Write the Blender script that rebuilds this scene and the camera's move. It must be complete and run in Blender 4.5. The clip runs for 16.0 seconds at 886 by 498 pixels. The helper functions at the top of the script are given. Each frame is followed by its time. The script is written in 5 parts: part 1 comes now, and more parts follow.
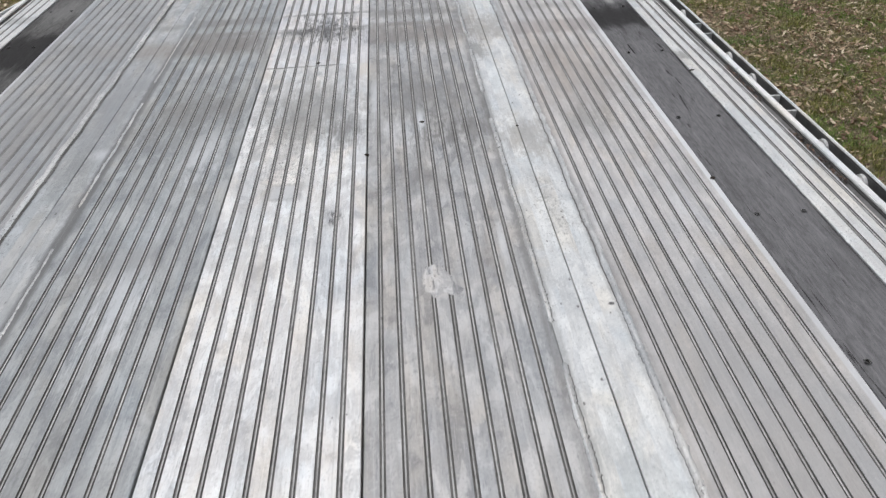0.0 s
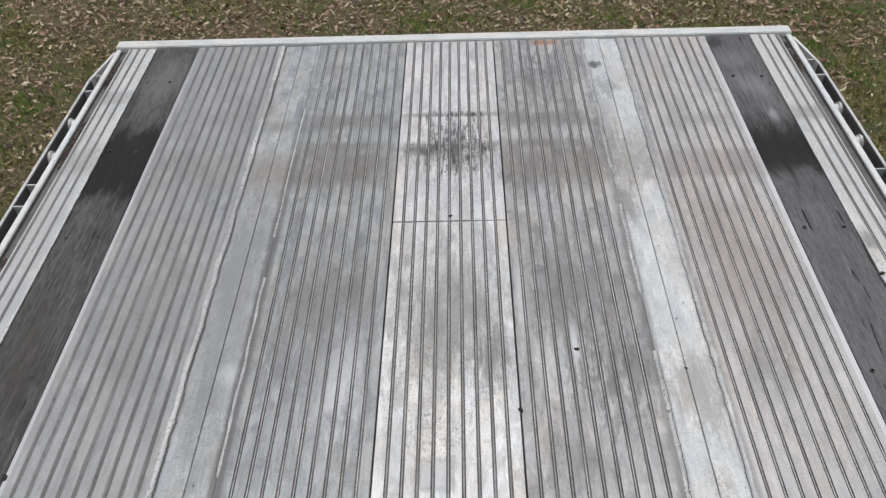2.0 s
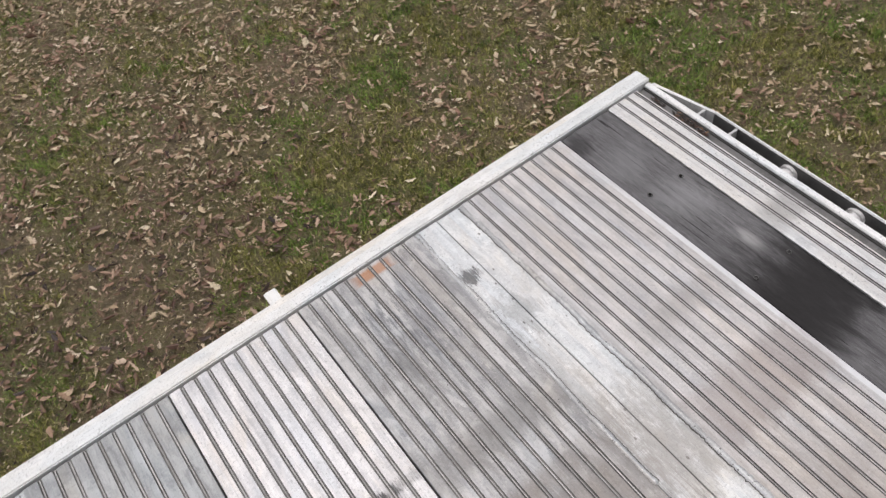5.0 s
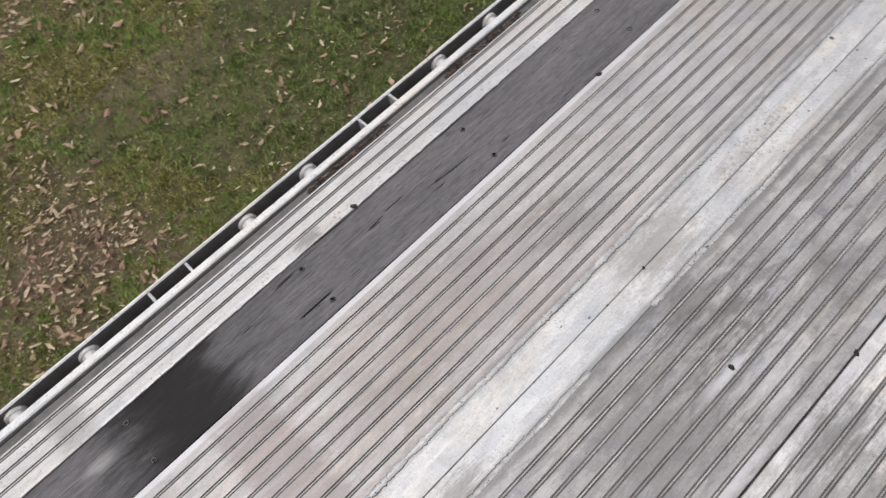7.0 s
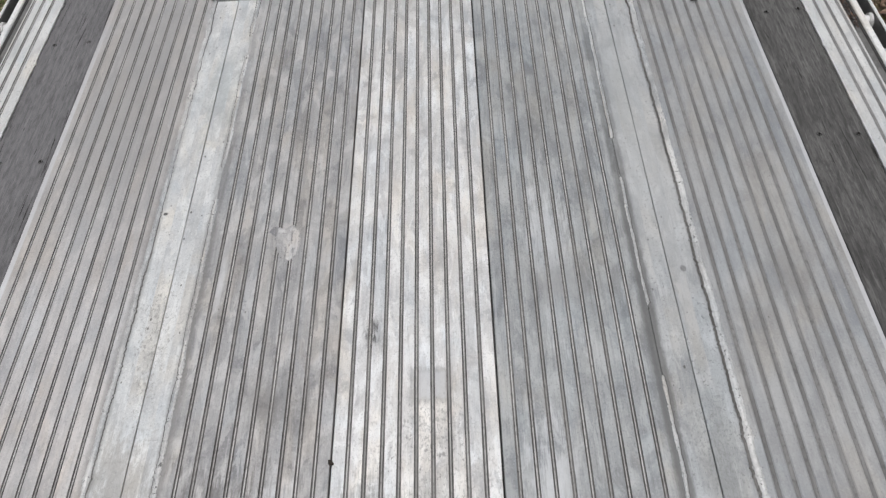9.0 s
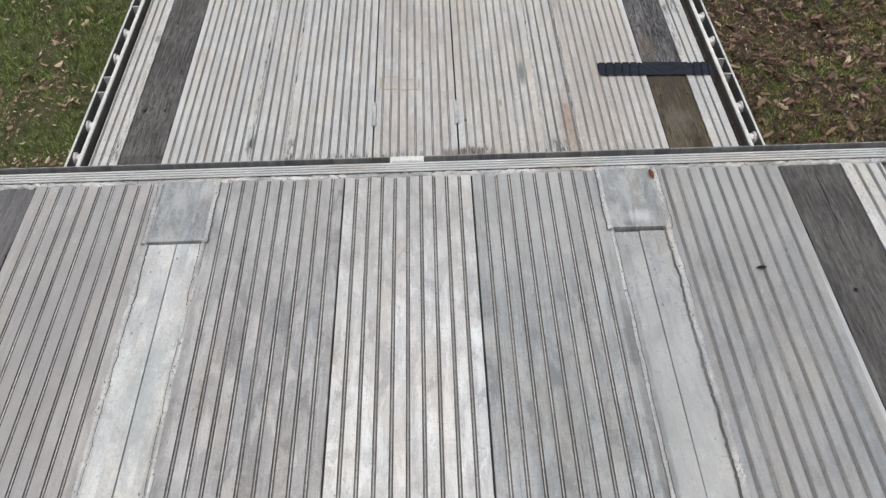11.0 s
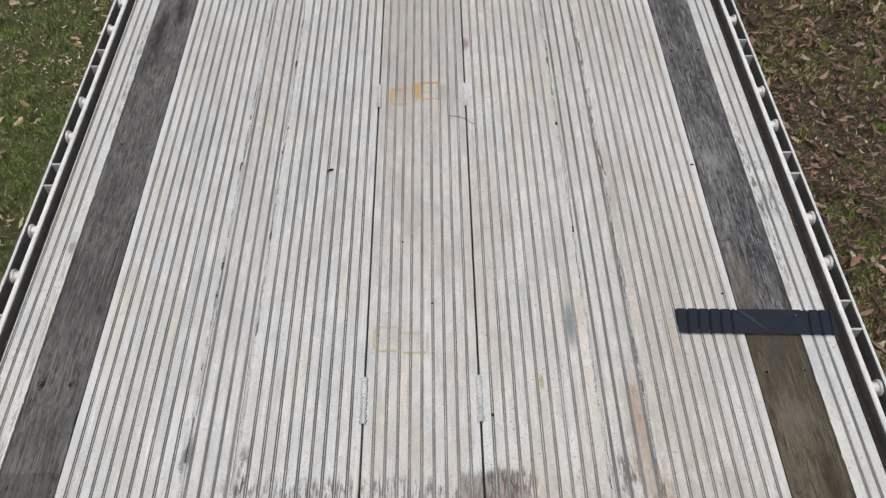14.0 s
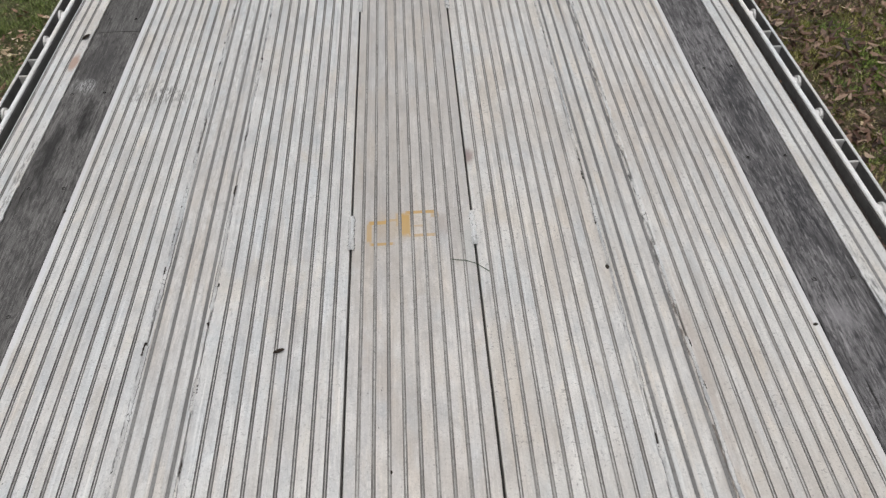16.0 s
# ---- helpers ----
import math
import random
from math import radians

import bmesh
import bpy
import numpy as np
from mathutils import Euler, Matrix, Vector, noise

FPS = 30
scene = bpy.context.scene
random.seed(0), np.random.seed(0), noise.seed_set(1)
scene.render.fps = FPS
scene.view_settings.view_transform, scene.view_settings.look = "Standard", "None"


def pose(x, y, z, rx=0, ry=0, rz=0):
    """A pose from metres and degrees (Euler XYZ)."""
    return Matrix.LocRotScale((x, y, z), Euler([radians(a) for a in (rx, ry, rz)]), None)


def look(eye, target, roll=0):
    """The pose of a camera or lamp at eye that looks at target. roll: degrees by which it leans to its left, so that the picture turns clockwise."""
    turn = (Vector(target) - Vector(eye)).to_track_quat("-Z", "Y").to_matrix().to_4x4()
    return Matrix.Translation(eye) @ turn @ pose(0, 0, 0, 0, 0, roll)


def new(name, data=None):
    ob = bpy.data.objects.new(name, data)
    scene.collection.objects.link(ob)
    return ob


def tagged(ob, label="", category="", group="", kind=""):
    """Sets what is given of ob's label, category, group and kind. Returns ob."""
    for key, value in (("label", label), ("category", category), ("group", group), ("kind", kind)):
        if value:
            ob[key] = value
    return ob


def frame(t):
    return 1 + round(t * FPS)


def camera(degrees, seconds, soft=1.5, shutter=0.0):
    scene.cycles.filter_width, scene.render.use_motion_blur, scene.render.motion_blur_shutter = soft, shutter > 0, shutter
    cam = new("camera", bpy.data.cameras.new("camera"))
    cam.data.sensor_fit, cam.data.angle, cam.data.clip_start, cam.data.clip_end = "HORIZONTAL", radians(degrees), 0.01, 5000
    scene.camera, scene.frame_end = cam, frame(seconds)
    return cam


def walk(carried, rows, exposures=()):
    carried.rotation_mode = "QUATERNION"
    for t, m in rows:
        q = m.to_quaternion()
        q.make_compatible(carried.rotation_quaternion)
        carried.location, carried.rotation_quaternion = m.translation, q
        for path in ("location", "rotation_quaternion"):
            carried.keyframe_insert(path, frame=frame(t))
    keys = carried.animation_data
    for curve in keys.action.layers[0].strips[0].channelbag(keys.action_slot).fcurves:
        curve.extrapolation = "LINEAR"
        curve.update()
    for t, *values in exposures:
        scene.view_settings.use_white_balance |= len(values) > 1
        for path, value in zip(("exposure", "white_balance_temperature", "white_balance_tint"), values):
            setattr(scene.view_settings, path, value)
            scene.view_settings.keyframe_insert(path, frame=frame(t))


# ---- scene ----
cam = camera(59.9, 16.0, soft=1.35, shutter=0.1)


PATH = [
    (0, (0.25, -3.297, 2.356), (0.33, -1.649, 1.225), -2.6),
    (0.5, (0.311, -2.93, 2.597), (0.435, -1.386, 1.331), -1.4),
    (1, (0.138, -2.866, 2.817), (0.203, -1.445, 1.411), -0.8),
    (1.5, (0.029, -2.77, 2.923), (0.013, -1.376, 1.489), -2.4),
    (2, (0.04, -2.581, 2.935), (-0.015, -1.155, 1.534), -2.5),
    (2.5, (0.072, -2.326, 2.941), (-0.018, -0.896, 1.546), -3.2),
    (3, (0.019, -2.055, 2.915), (-0.09, -0.66, 1.486), -4.4),
    (3.2, (-0.014, -1.941, 2.916), (-0.122, -0.567, 1.466), -4.9),
    (5.3, (0.003, -0.989, 2.876), (0.713, -0.039, 1.266), -13.9),
    (5.5, (0.042, -0.965, 2.867), (0.842, -0.116, 1.242), -16.9),
    (5.9, (0.13, -0.89, 2.863), (1.092, -0.405, 1.178), -18.2),
    (6, (0.154, -0.884, 2.857), (1.133, -0.479, 1.164), -17.9),
    (6.2, (0.163, -0.854, 2.849), (1.204, -0.676, 1.151), -16.2),
    (6.5, (0.149, -0.85, 2.816), (1.23, -0.975, 1.138), -15.4),
    (7, (0.183, -0.861, 2.859), (1.05, -1.403, 1.14), -14.6),
    (7.5, (0.099, -0.88, 2.851), (0.708, -1.743, 1.153), -12.4),
    (8, (0.011, -0.943, 2.846), (0.347, -1.994, 1.178), -8.7),
    (8.5, (-0.072, -0.998, 2.848), (0.087, -2.152, 1.223), -6.5),
    (9, (-0.11, -1.079, 2.855), (-0.049, -2.291, 1.265), -4.9),
    (9.5, (-0.09, -1.237, 2.842), (-0.083, -2.501, 1.293), -3.4),
    (9.7, (-0.069, -1.329, 2.852), (-0.072, -2.608, 1.315), -3.0),
    (11.8, (-0.065, -2.317, 2.859), (-0.074, -3.603, 1.327), -0.7),
    (12, (-0.042, -2.43, 2.873), (-0.05, -3.702, 1.329), -0.6),
    (12.5, (-0.04, -2.659, 2.873), (-0.036, -3.9, 1.305), -0.6),
    (13, (-0.086, -2.879, 2.855), (-0.08, -4.101, 1.272), -0.5),
    (13.5, (-0.107, -3.069, 2.846), (-0.103, -4.274, 1.25), -0.6),
    (14, (-0.057, -3.277, 2.846), (-0.064, -4.481, 1.248), -0.7),
    (14.5, (-0.037, -3.453, 2.852), (-0.064, -4.676, 1.27), -0.7),
    (15, (-0.068, -3.563, 2.771), (-0.117, -4.845, 1.237), -0.6),
    (15.5, (-0.084, -3.743, 2.651), (-0.143, -5.077, 1.162), -0.9),
    (15.7, (-0.06, -3.851, 2.528), (-0.122, -5.206, 1.059), -0.8),
    (16, (-0.016, -4.007, 2.328), (-0.077, -5.395, 0.89), -0.9),
]
walk(cam, [(t, look(eye, target, roll)) for t, eye, target, roll in PATH],
     exposures=[(0.0, -0.1, 6300, 10), (1.0, -0.22, 6300, 10), (2.0, -0.28, 6350, 10), (3.2, -0.12, 6480, 10), (5.3, -0.1, 6540, 14), (7.2, -0.1, 6520, 14), (8.5, -0.12, 6450, 10), (9.7, -0.12, 6430, 10), (11.8, -0.08, 6500, 10), (14.0, -0.09, 6520, 10), (16.0, -0.13, 6530, 10)])

# ---- world, sun ----
world = bpy.data.worlds.new("overcast_sky")
scene.world = world
world.use_nodes = True
wt = world.node_tree
wt.nodes.clear()
sky = wt.nodes.new("ShaderNodeTexSky")
sky.sky_type, sky.sun_disc = "NISHITA", False
sky.sun_elevation, sky.sun_rotation = radians(80), radians(0)
sky.dust_density = 3.0
grey = wt.nodes.new("ShaderNodeHueSaturation")
grey.inputs["Saturation"].default_value = 0.12
back = wt.nodes.new("ShaderNodeBackground")
back.inputs["Strength"].default_value = 0.15
wout = wt.nodes.new("ShaderNodeOutputWorld")
wt.links.new(sky.outputs[0], grey.inputs["Color"])
wt.links.new(grey.outputs[0], back.inputs["Color"])
wt.links.new(back.outputs[0], wout.inputs["Surface"])

sun = new("sun", bpy.data.lights.new("sun", "SUN"))
sun.data.energy, sun.data.angle, sun.data.color = 0.9, radians(60), (1.0, 0.97, 0.93)
sun.matrix_world = look((0, 2.0, 14), (0, 0, 0))


# ---- material helpers ----
def put(nt, socket, v):
    if isinstance(v, bpy.types.NodeSocket):
        nt.links.new(v, socket)
    elif v is not None:
        socket.default_value = v


def calc(nt, op, a, b=None, clamp=False):
    n = nt.nodes.new("ShaderNodeMath")
    n.operation, n.use_clamp = op, clamp
    put(nt, n.inputs[0], a)
    put(nt, n.inputs[1], b)
    return n.outputs[0]


def mapped(nt, vec, scale, loc=(0, 0, 0)):
    n = nt.nodes.new("ShaderNodeMapping")
    put(nt, n.inputs["Vector"], vec)
    n.inputs["Scale"].default_value, n.inputs["Location"].default_value = scale, loc
    return n.outputs[0]


def grain(nt, vec, scale, detail=3.0, rough=0.55, bend=0.0):
    n = nt.nodes.new("ShaderNodeTexNoise")
    put(nt, n.inputs["Vector"], vec)
    n.inputs["Scale"].default_value, n.inputs["Detail"].default_value = scale, detail
    n.inputs["Roughness"].default_value, n.inputs["Distortion"].default_value = rough, bend
    return n.outputs["Fac"]


def span(nt, v, lo, hi, a=0.0, b=1.0):
    n = nt.nodes.new("ShaderNodeMapRange")
    n.interpolation_type = "SMOOTHSTEP"
    put(nt, n.inputs["Value"], v)
    for k, x in zip(("From Min", "From Max", "To Min", "To Max"), (lo, hi, a, b)):
        n.inputs[k].default_value = x
    return n.outputs["Result"]


def mix(nt, f, a, b, blend="MIX"):
    n = nt.nodes.new("ShaderNodeMix")
    n.data_type, n.blend_type = "RGBA", blend
    put(nt, n.inputs[0], f)
    put(nt, n.inputs[6], (*a, 1) if isinstance(a, tuple) else a)
    put(nt, n.inputs[7], (*b, 1) if isinstance(b, tuple) else b)
    return n.outputs[2]


def ramp(nt, v, stops):
    n = nt.nodes.new("ShaderNodeValToRGB")
    put(nt, n.inputs[0], v)
    e = n.color_ramp.elements
    while len(e) < len(stops):
        e.new(0.5)
    for el, (p, c) in zip(e, stops):
        el.position, el.color = p, (*c, 1)
    return n.outputs[0]


def start_mat(name):
    m = bpy.data.materials.new(name)
    m.use_nodes = True
    nt = m.node_tree
    nt.nodes.clear()
    out, b = nt.nodes.new("ShaderNodeOutputMaterial"), nt.nodes.new("ShaderNodeBsdfPrincipled")
    nt.links.new(b.outputs[0], out.inputs["Surface"])
    return m, nt, b, nt.nodes.new("ShaderNodeTexCoord").outputs["Object"]


def bump(nt, b, height, strength, dist):
    n = nt.nodes.new("ShaderNodeBump")
    n.inputs["Strength"].default_value, n.inputs["Distance"].default_value = strength, dist
    put(nt, n.inputs["Height"], height)
    nt.links.new(n.outputs[0], b.inputs["Normal"])


def stain(nt, at, ragged, colour, s, dash=None, dots=None):
    """One stain, or patch of painted shade, with a shape of its own: (kind, cx, cy, rx, ry, soft, ragged, strength,
    colour); kind 0 oval, 1 box, 2 box broken into short dashes, 3 oval of fine specks.
    """
    box, cx, cy, rx, ry, soft, rag, strength, tint = s
    d = mapped(nt, at, (1 / rx, 1 / ry, 0), (-cx / rx, -cy / ry, 0))
    if box in (1, 2):
        sep = nt.nodes.new("ShaderNodeSeparateXYZ")
        nt.links.new(d, sep.inputs[0])
        r = calc(nt, "MAXIMUM", calc(nt, "ABSOLUTE", sep.outputs[0]), calc(nt, "ABSOLUTE", sep.outputs[1]))
    else:
        n = nt.nodes.new("ShaderNodeVectorMath")
        n.operation = "LENGTH"
        nt.links.new(d, n.inputs[0])
        r = n.outputs["Value"]
    r = calc(nt, "ADD", r, calc(nt, "MULTIPLY", calc(nt, "SUBTRACT", ragged, 0.5), rag * 2.4))
    f = calc(nt, "MULTIPLY", span(nt, r, 1.0, 1.0 - soft), strength)
    if box == 2 and dash is not None:
        f = calc(nt, "MULTIPLY", f, span(nt, dash, 0.44, 0.6))
    if box == 3 and dots is not None:
        speck = span(nt, calc(nt, "ADD", dots, calc(nt, "MULTIPLY", f, 0.2)), 0.66, 0.76)
        f = calc(nt, "MULTIPLY", calc(nt, "MULTIPLY", speck, 0.55), calc(nt, "MULTIPLY", f, 4.0, True))
    return mix(nt, f, colour, tint)


def aluminium(name, base, dull=0.75, blotch=0.5, streak=0.5, rough=0.46, metal=0.3, stains=(), speckle=0.0, tone=0.68, warm=0.0, clouds=0.3, cross=False, lands=(0.0, 0.0318), chips=0.0):
    """Weathered deck aluminium: oxide blotches that differ from land to land, traffic streaks along the deck, scratches, pits, stains."""
    m, nt, b, at = start_mat(name)
    if cross:
        turned = nt.nodes.new("ShaderNodeMapping")
        turned.inputs["Rotation"].default_value = (0, 0, radians(90))
        nt.links.new(at, turned.inputs["Vector"])
        at = turned.outputs[0]
    base = tuple(x * tone for x in base)
    dark = tuple(c * dull * k for c, k in zip(base, (0.98, 1.0, 1.04)))
    pale = tuple(min(0.92, x * 1.36) for x in base)
    deep = tuple(x * 0.52 for x in dark)
    xyz = nt.nodes.new("ShaderNodeSeparateXYZ")
    nt.links.new(at, xyz.inputs[0])
    index = calc(nt, "FLOOR", calc(nt, "DIVIDE", calc(nt, "SUBTRACT", xyz.outputs[0], lands[0]), lands[1]))
    chance = nt.nodes.new("ShaderNodeTexWhiteNoise")
    chance.noise_dimensions = "1D"
    nt.links.new(index, chance.inputs["W"])
    chance = chance.outputs["Value"]
    own = nt.nodes.new("ShaderNodeCombineXYZ")
    put(nt, own.inputs[0], xyz.outputs[0])
    put(nt, own.inputs[1], calc(nt, "ADD", xyz.outputs[1], calc(nt, "MULTIPLY", chance, 0.22)))
    put(nt, own.inputs[2], calc(nt, "MULTIPLY", chance, 0.16))
    own = own.outputs[0]
    big = grain(nt, mapped(nt, own, (1.6, 0.9, 1.0)), 3.2, 4, 0.6, 0.6)
    cloud = grain(nt, mapped(nt, own, (1.3, 0.85, 1.6)), 11.0, 5, 0.6, 0.5)
    wash = grain(nt, mapped(nt, own, (2.2, 0.55, 2.0), (2.0, 0.0, 0.0)), 16.0, 4, 0.6, 0.7)
    brush = grain(nt, mapped(nt, at, (150, 3.2, 1.0)), 1.0, 5, 0.62, 0.25)
    scratch = grain(nt, mapped(nt, at, (340, 15, 1.0)), 1.0, 4, 0.65, 0.3)
    dash = grain(nt, mapped(nt, at, (120, 19, 1.0)), 1.0, 4, 0.7, 0.3)
    ragged = grain(nt, mapped(nt, at, (40, 16, 1.0)), 1.0, 6, 0.75, 0.5)
    nick = grain(nt, mapped(nt, at, (14, 190, 1.0)), 1.0, 3, 0.6, 0.6)
    dots = grain(nt, at, 150, 3, 0.6)
    fleck = grain(nt, at, 240, 4, 0.75)
    c = mix(nt, calc(nt, "MULTIPLY", span(nt, big, 0.36, 0.66), blotch), base, dark)
    c = mix(nt, calc(nt, "MULTIPLY", span(nt, chance, 0.45, 1.0), 0.4), c, dark)
    c = mix(nt, calc(nt, "MULTIPLY", span(nt, cloud, 0.5, 0.64), clouds * 1.2), c, pale)
    c = mix(nt, calc(nt, "MULTIPLY", span(nt, cloud, 0.48, 0.34), clouds * 1.5), c, tuple(x * 0.78 for x in dark))
    c = mix(nt, calc(nt, "MULTIPLY", span(nt, wash, 0.55, 0.61), clouds * 0.8), c, pale)
    c = mix(nt, calc(nt, "MULTIPLY", span(nt, wash, 0.43, 0.37), clouds * 0.9), c, tuple(x * 0.85 for x in dark))
    c = mix(nt, calc(nt, "MULTIPLY", span(nt, brush, 0.54, 0.74), streak * 0.55), c, deep)
    c = mix(nt, calc(nt, "MULTIPLY", span(nt, brush, 0.45, 0.28), streak * 0.8), c, pale)
    c = mix(nt, calc(nt, "MULTIPLY", span(nt, ragged, 0.56, 0.7), 0.35), c, pale)
    c = mix(nt, calc(nt, "MULTIPLY", span(nt, scratch, 0.56, 0.72), 0.3), c, deep)
    c = mix(nt, calc(nt, "MULTIPLY", span(nt, scratch, 0.43, 0.3), 0.35), c, pale)
    c = mix(nt, calc(nt, "MULTIPLY", span(nt, dash, 0.64, 0.73), 0.4), c, deep)
    c = mix(nt, calc(nt, "MULTIPLY", span(nt, nick, 0.7, 0.76), 0.4), c, deep)
    c = mix(nt, calc(nt, "MULTIPLY", span(nt, fleck, 0.55, 0.67), 0.45), c, deep)
    c = mix(nt, calc(nt, "MULTIPLY", span(nt, fleck, 0.45, 0.33), 0.45), c, pale)
    if warm:
        tea = grain(nt, mapped(nt, own, (2.2, 0.8, 1.0), (3.0, 1.0, 0.0)), 2.4, 5, 0.65, 0.5)
        c = mix(nt, calc(nt, "MULTIPLY", span(nt, tea, 0.4, 0.68), warm), c, (0.42, 0.355, 0.295))
    hue = grain(nt, mapped(nt, own, (1.4, 0.6, 1.5), (7.0, 3.0, 0.0)), 5.5, 5, 0.62, 0.6)
    c = mix(nt, calc(nt, "MULTIPLY", span(nt, hue, 0.5, 0.66), 0.8), c, (1.0, 0.955, 0.895), "MULTIPLY")
    c = mix(nt, calc(nt, "MULTIPLY", span(nt, hue, 0.5, 0.36), 0.8), c, (0.935, 0.97, 1.0), "MULTIPLY")
    pit = nt.nodes.new("ShaderNodeTexVoronoi")
    put(nt, pit.inputs["Vector"], mapped(nt, at, (1.0, 0.6, 0.0)))
    pit.inputs["Scale"].default_value = 42
    chip = calc(nt, "ADD", pit.outputs["Distance"], calc(nt, "MULTIPLY", span(nt, big, 0.6, 0.4), 0.1))
    chip = calc(nt, "ADD", chip, calc(nt, "MULTIPLY", fleck, 0.1))
    c = mix(nt, calc(nt, "MULTIPLY", span(nt, chip, 0.12 + chips, 0.085 + chips), 0.75), c, (0.06, 0.056, 0.052))
    if speckle:
        spot = calc(nt, "MULTIPLY", span(nt, dots, 0.6, 0.66), span(nt, cloud, 0.42, 0.56))
        c = mix(nt, calc(nt, "MULTIPLY", spot, speckle), c, (0.07, 0.068, 0.066))
    wander = calc(nt, "ADD", calc(nt, "MULTIPLY", ragged, 0.6), calc(nt, "MULTIPLY", scratch, 0.4))
    specks = grain(nt, mapped(nt, at, (1.0, 0.6, 1.0)), 190, 4, 0.7, 0.3) if stains else None
    for s in stains:
        c = stain(nt, at, wander, c, s, dash, specks)
    put(nt, b.inputs["Base Color"], c)
    b.inputs["Metallic"].default_value = metal
    put(nt, b.inputs["Roughness"], span(nt, calc(nt, "ADD", calc(nt, "MULTIPLY", brush, 0.5), calc(nt, "MULTIPLY", cloud, 0.5)), 0.3, 0.7, rough - 0.1, rough + 0.16))
    bump(nt, b, calc(nt, "ADD", calc(nt, "ADD", scratch, cloud), calc(nt, "MULTIPLY", dots, 0.5)), 0.35, 0.0014)
    return m


def groove_dirt_shade(name, dirt, worn, shift=0.0):
    """Groove colour that holds both packed dirt and painted shade, thinner and lighter in places along the deck."""
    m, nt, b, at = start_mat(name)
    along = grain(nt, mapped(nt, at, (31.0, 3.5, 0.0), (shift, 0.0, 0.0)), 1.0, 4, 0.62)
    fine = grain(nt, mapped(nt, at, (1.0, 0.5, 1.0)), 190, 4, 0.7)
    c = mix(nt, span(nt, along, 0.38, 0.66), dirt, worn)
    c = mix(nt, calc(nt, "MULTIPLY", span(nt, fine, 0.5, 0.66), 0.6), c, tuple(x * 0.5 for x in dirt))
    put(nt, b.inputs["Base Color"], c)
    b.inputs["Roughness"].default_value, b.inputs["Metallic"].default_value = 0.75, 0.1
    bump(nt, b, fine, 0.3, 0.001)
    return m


def weathered_wood(name, pale, dark, stains=(), fur=0.8, worn=1.0):
    m, nt, b, at = start_mat(name)
    fib = grain(nt, mapped(nt, at, (95, 11, 20)), 3.0, 5, 0.7, 0.9)
    pit = grain(nt, mapped(nt, at, (1.4, 0.4, 1.0)), 60, 5, 0.7, 0.4)
    wide = grain(nt, mapped(nt, at, (3, 1.2, 1)), 3.0, 3, 0.5, 0.3)
    split = grain(nt, mapped(nt, at, (26, 1.0, 1)), 5.0, 2, 0.5, 1.2)
    ragged = grain(nt, mapped(nt, at, (24, 6, 1.0)), 1.0, 5, 0.7, 0.5)
    strand = grain(nt, mapped(nt, at, (150, 8, 1)), 1.0, 5, 0.72, 0.6)
    even = tuple((p + q) / 2 for p, q in zip(pale, dark))
    c = mix(nt, calc(nt, "MULTIPLY", span(nt, fib, 0.5, 0.7), fur), even, tuple(x * 0.6 for x in dark))
    c = mix(nt, calc(nt, "MULTIPLY", span(nt, fib, 0.46, 0.3), fur), c, tuple(x * 1.3 for x in pale))
    c = mix(nt, calc(nt, "MULTIPLY", span(nt, pit, 0.48, 0.62), 0.75 * worn), c, tuple(x * 0.6 for x in dark))
    c = mix(nt, calc(nt, "MULTIPLY", span(nt, wide, 0.42, 0.64), 0.6 * worn), c, tuple(x * 0.6 for x in dark))
    c = mix(nt, calc(nt, "MULTIPLY", span(nt, strand, 0.53, 0.6), 0.65 * fur), c, tuple(x * 0.5 for x in dark))
    c = mix(nt, calc(nt, "MULTIPLY", span(nt, strand, 0.45, 0.38), 0.6 * fur), c, tuple(x * 1.25 for x in pale))
    c = mix(nt, calc(nt, "MULTIPLY", span(nt, split, 0.66, 0.72), 0.85), c, (0.015, 0.014, 0.013))
    for s in stains:
        c = stain(nt, at, ragged, c, s, fib)
    put(nt, b.inputs["Base Color"], c)
    b.inputs["Roughness"].default_value = 0.85
    b.inputs["Specular IOR Level"].default_value = 0.2
    bump(nt, b, calc(nt, "SUBTRACT", fib, span(nt, split, 0.68, 0.74)), 0.6, 0.002)
    return m


def plain(name, colour, rough=0.6, metal=0.0, vary=0.35, scale=18.0, gloss=0.5):
    m, nt, b, at = start_mat(name)
    n1, n2 = grain(nt, at, scale, 4, 0.6), grain(nt, at, scale * 7, 3, 0.6)
    c = mix(nt, calc(nt, "MULTIPLY", span(nt, n1, 0.35, 0.7), vary), colour, tuple(x * 0.5 for x in colour))
    c = mix(nt, calc(nt, "MULTIPLY", span(nt, n2, 0.5, 0.75), vary * 0.6), c, tuple(min(1, x * 1.4) for x in colour))
    put(nt, b.inputs["Base Color"], c)
    b.inputs["Roughness"].default_value, b.inputs["Metallic"].default_value = rough, metal
    b.inputs["Specular IOR Level"].default_value = gloss if rough < 0.69 else min(gloss, 0.15)
    bump(nt, b, n2, 0.2, 0.001)
    return m


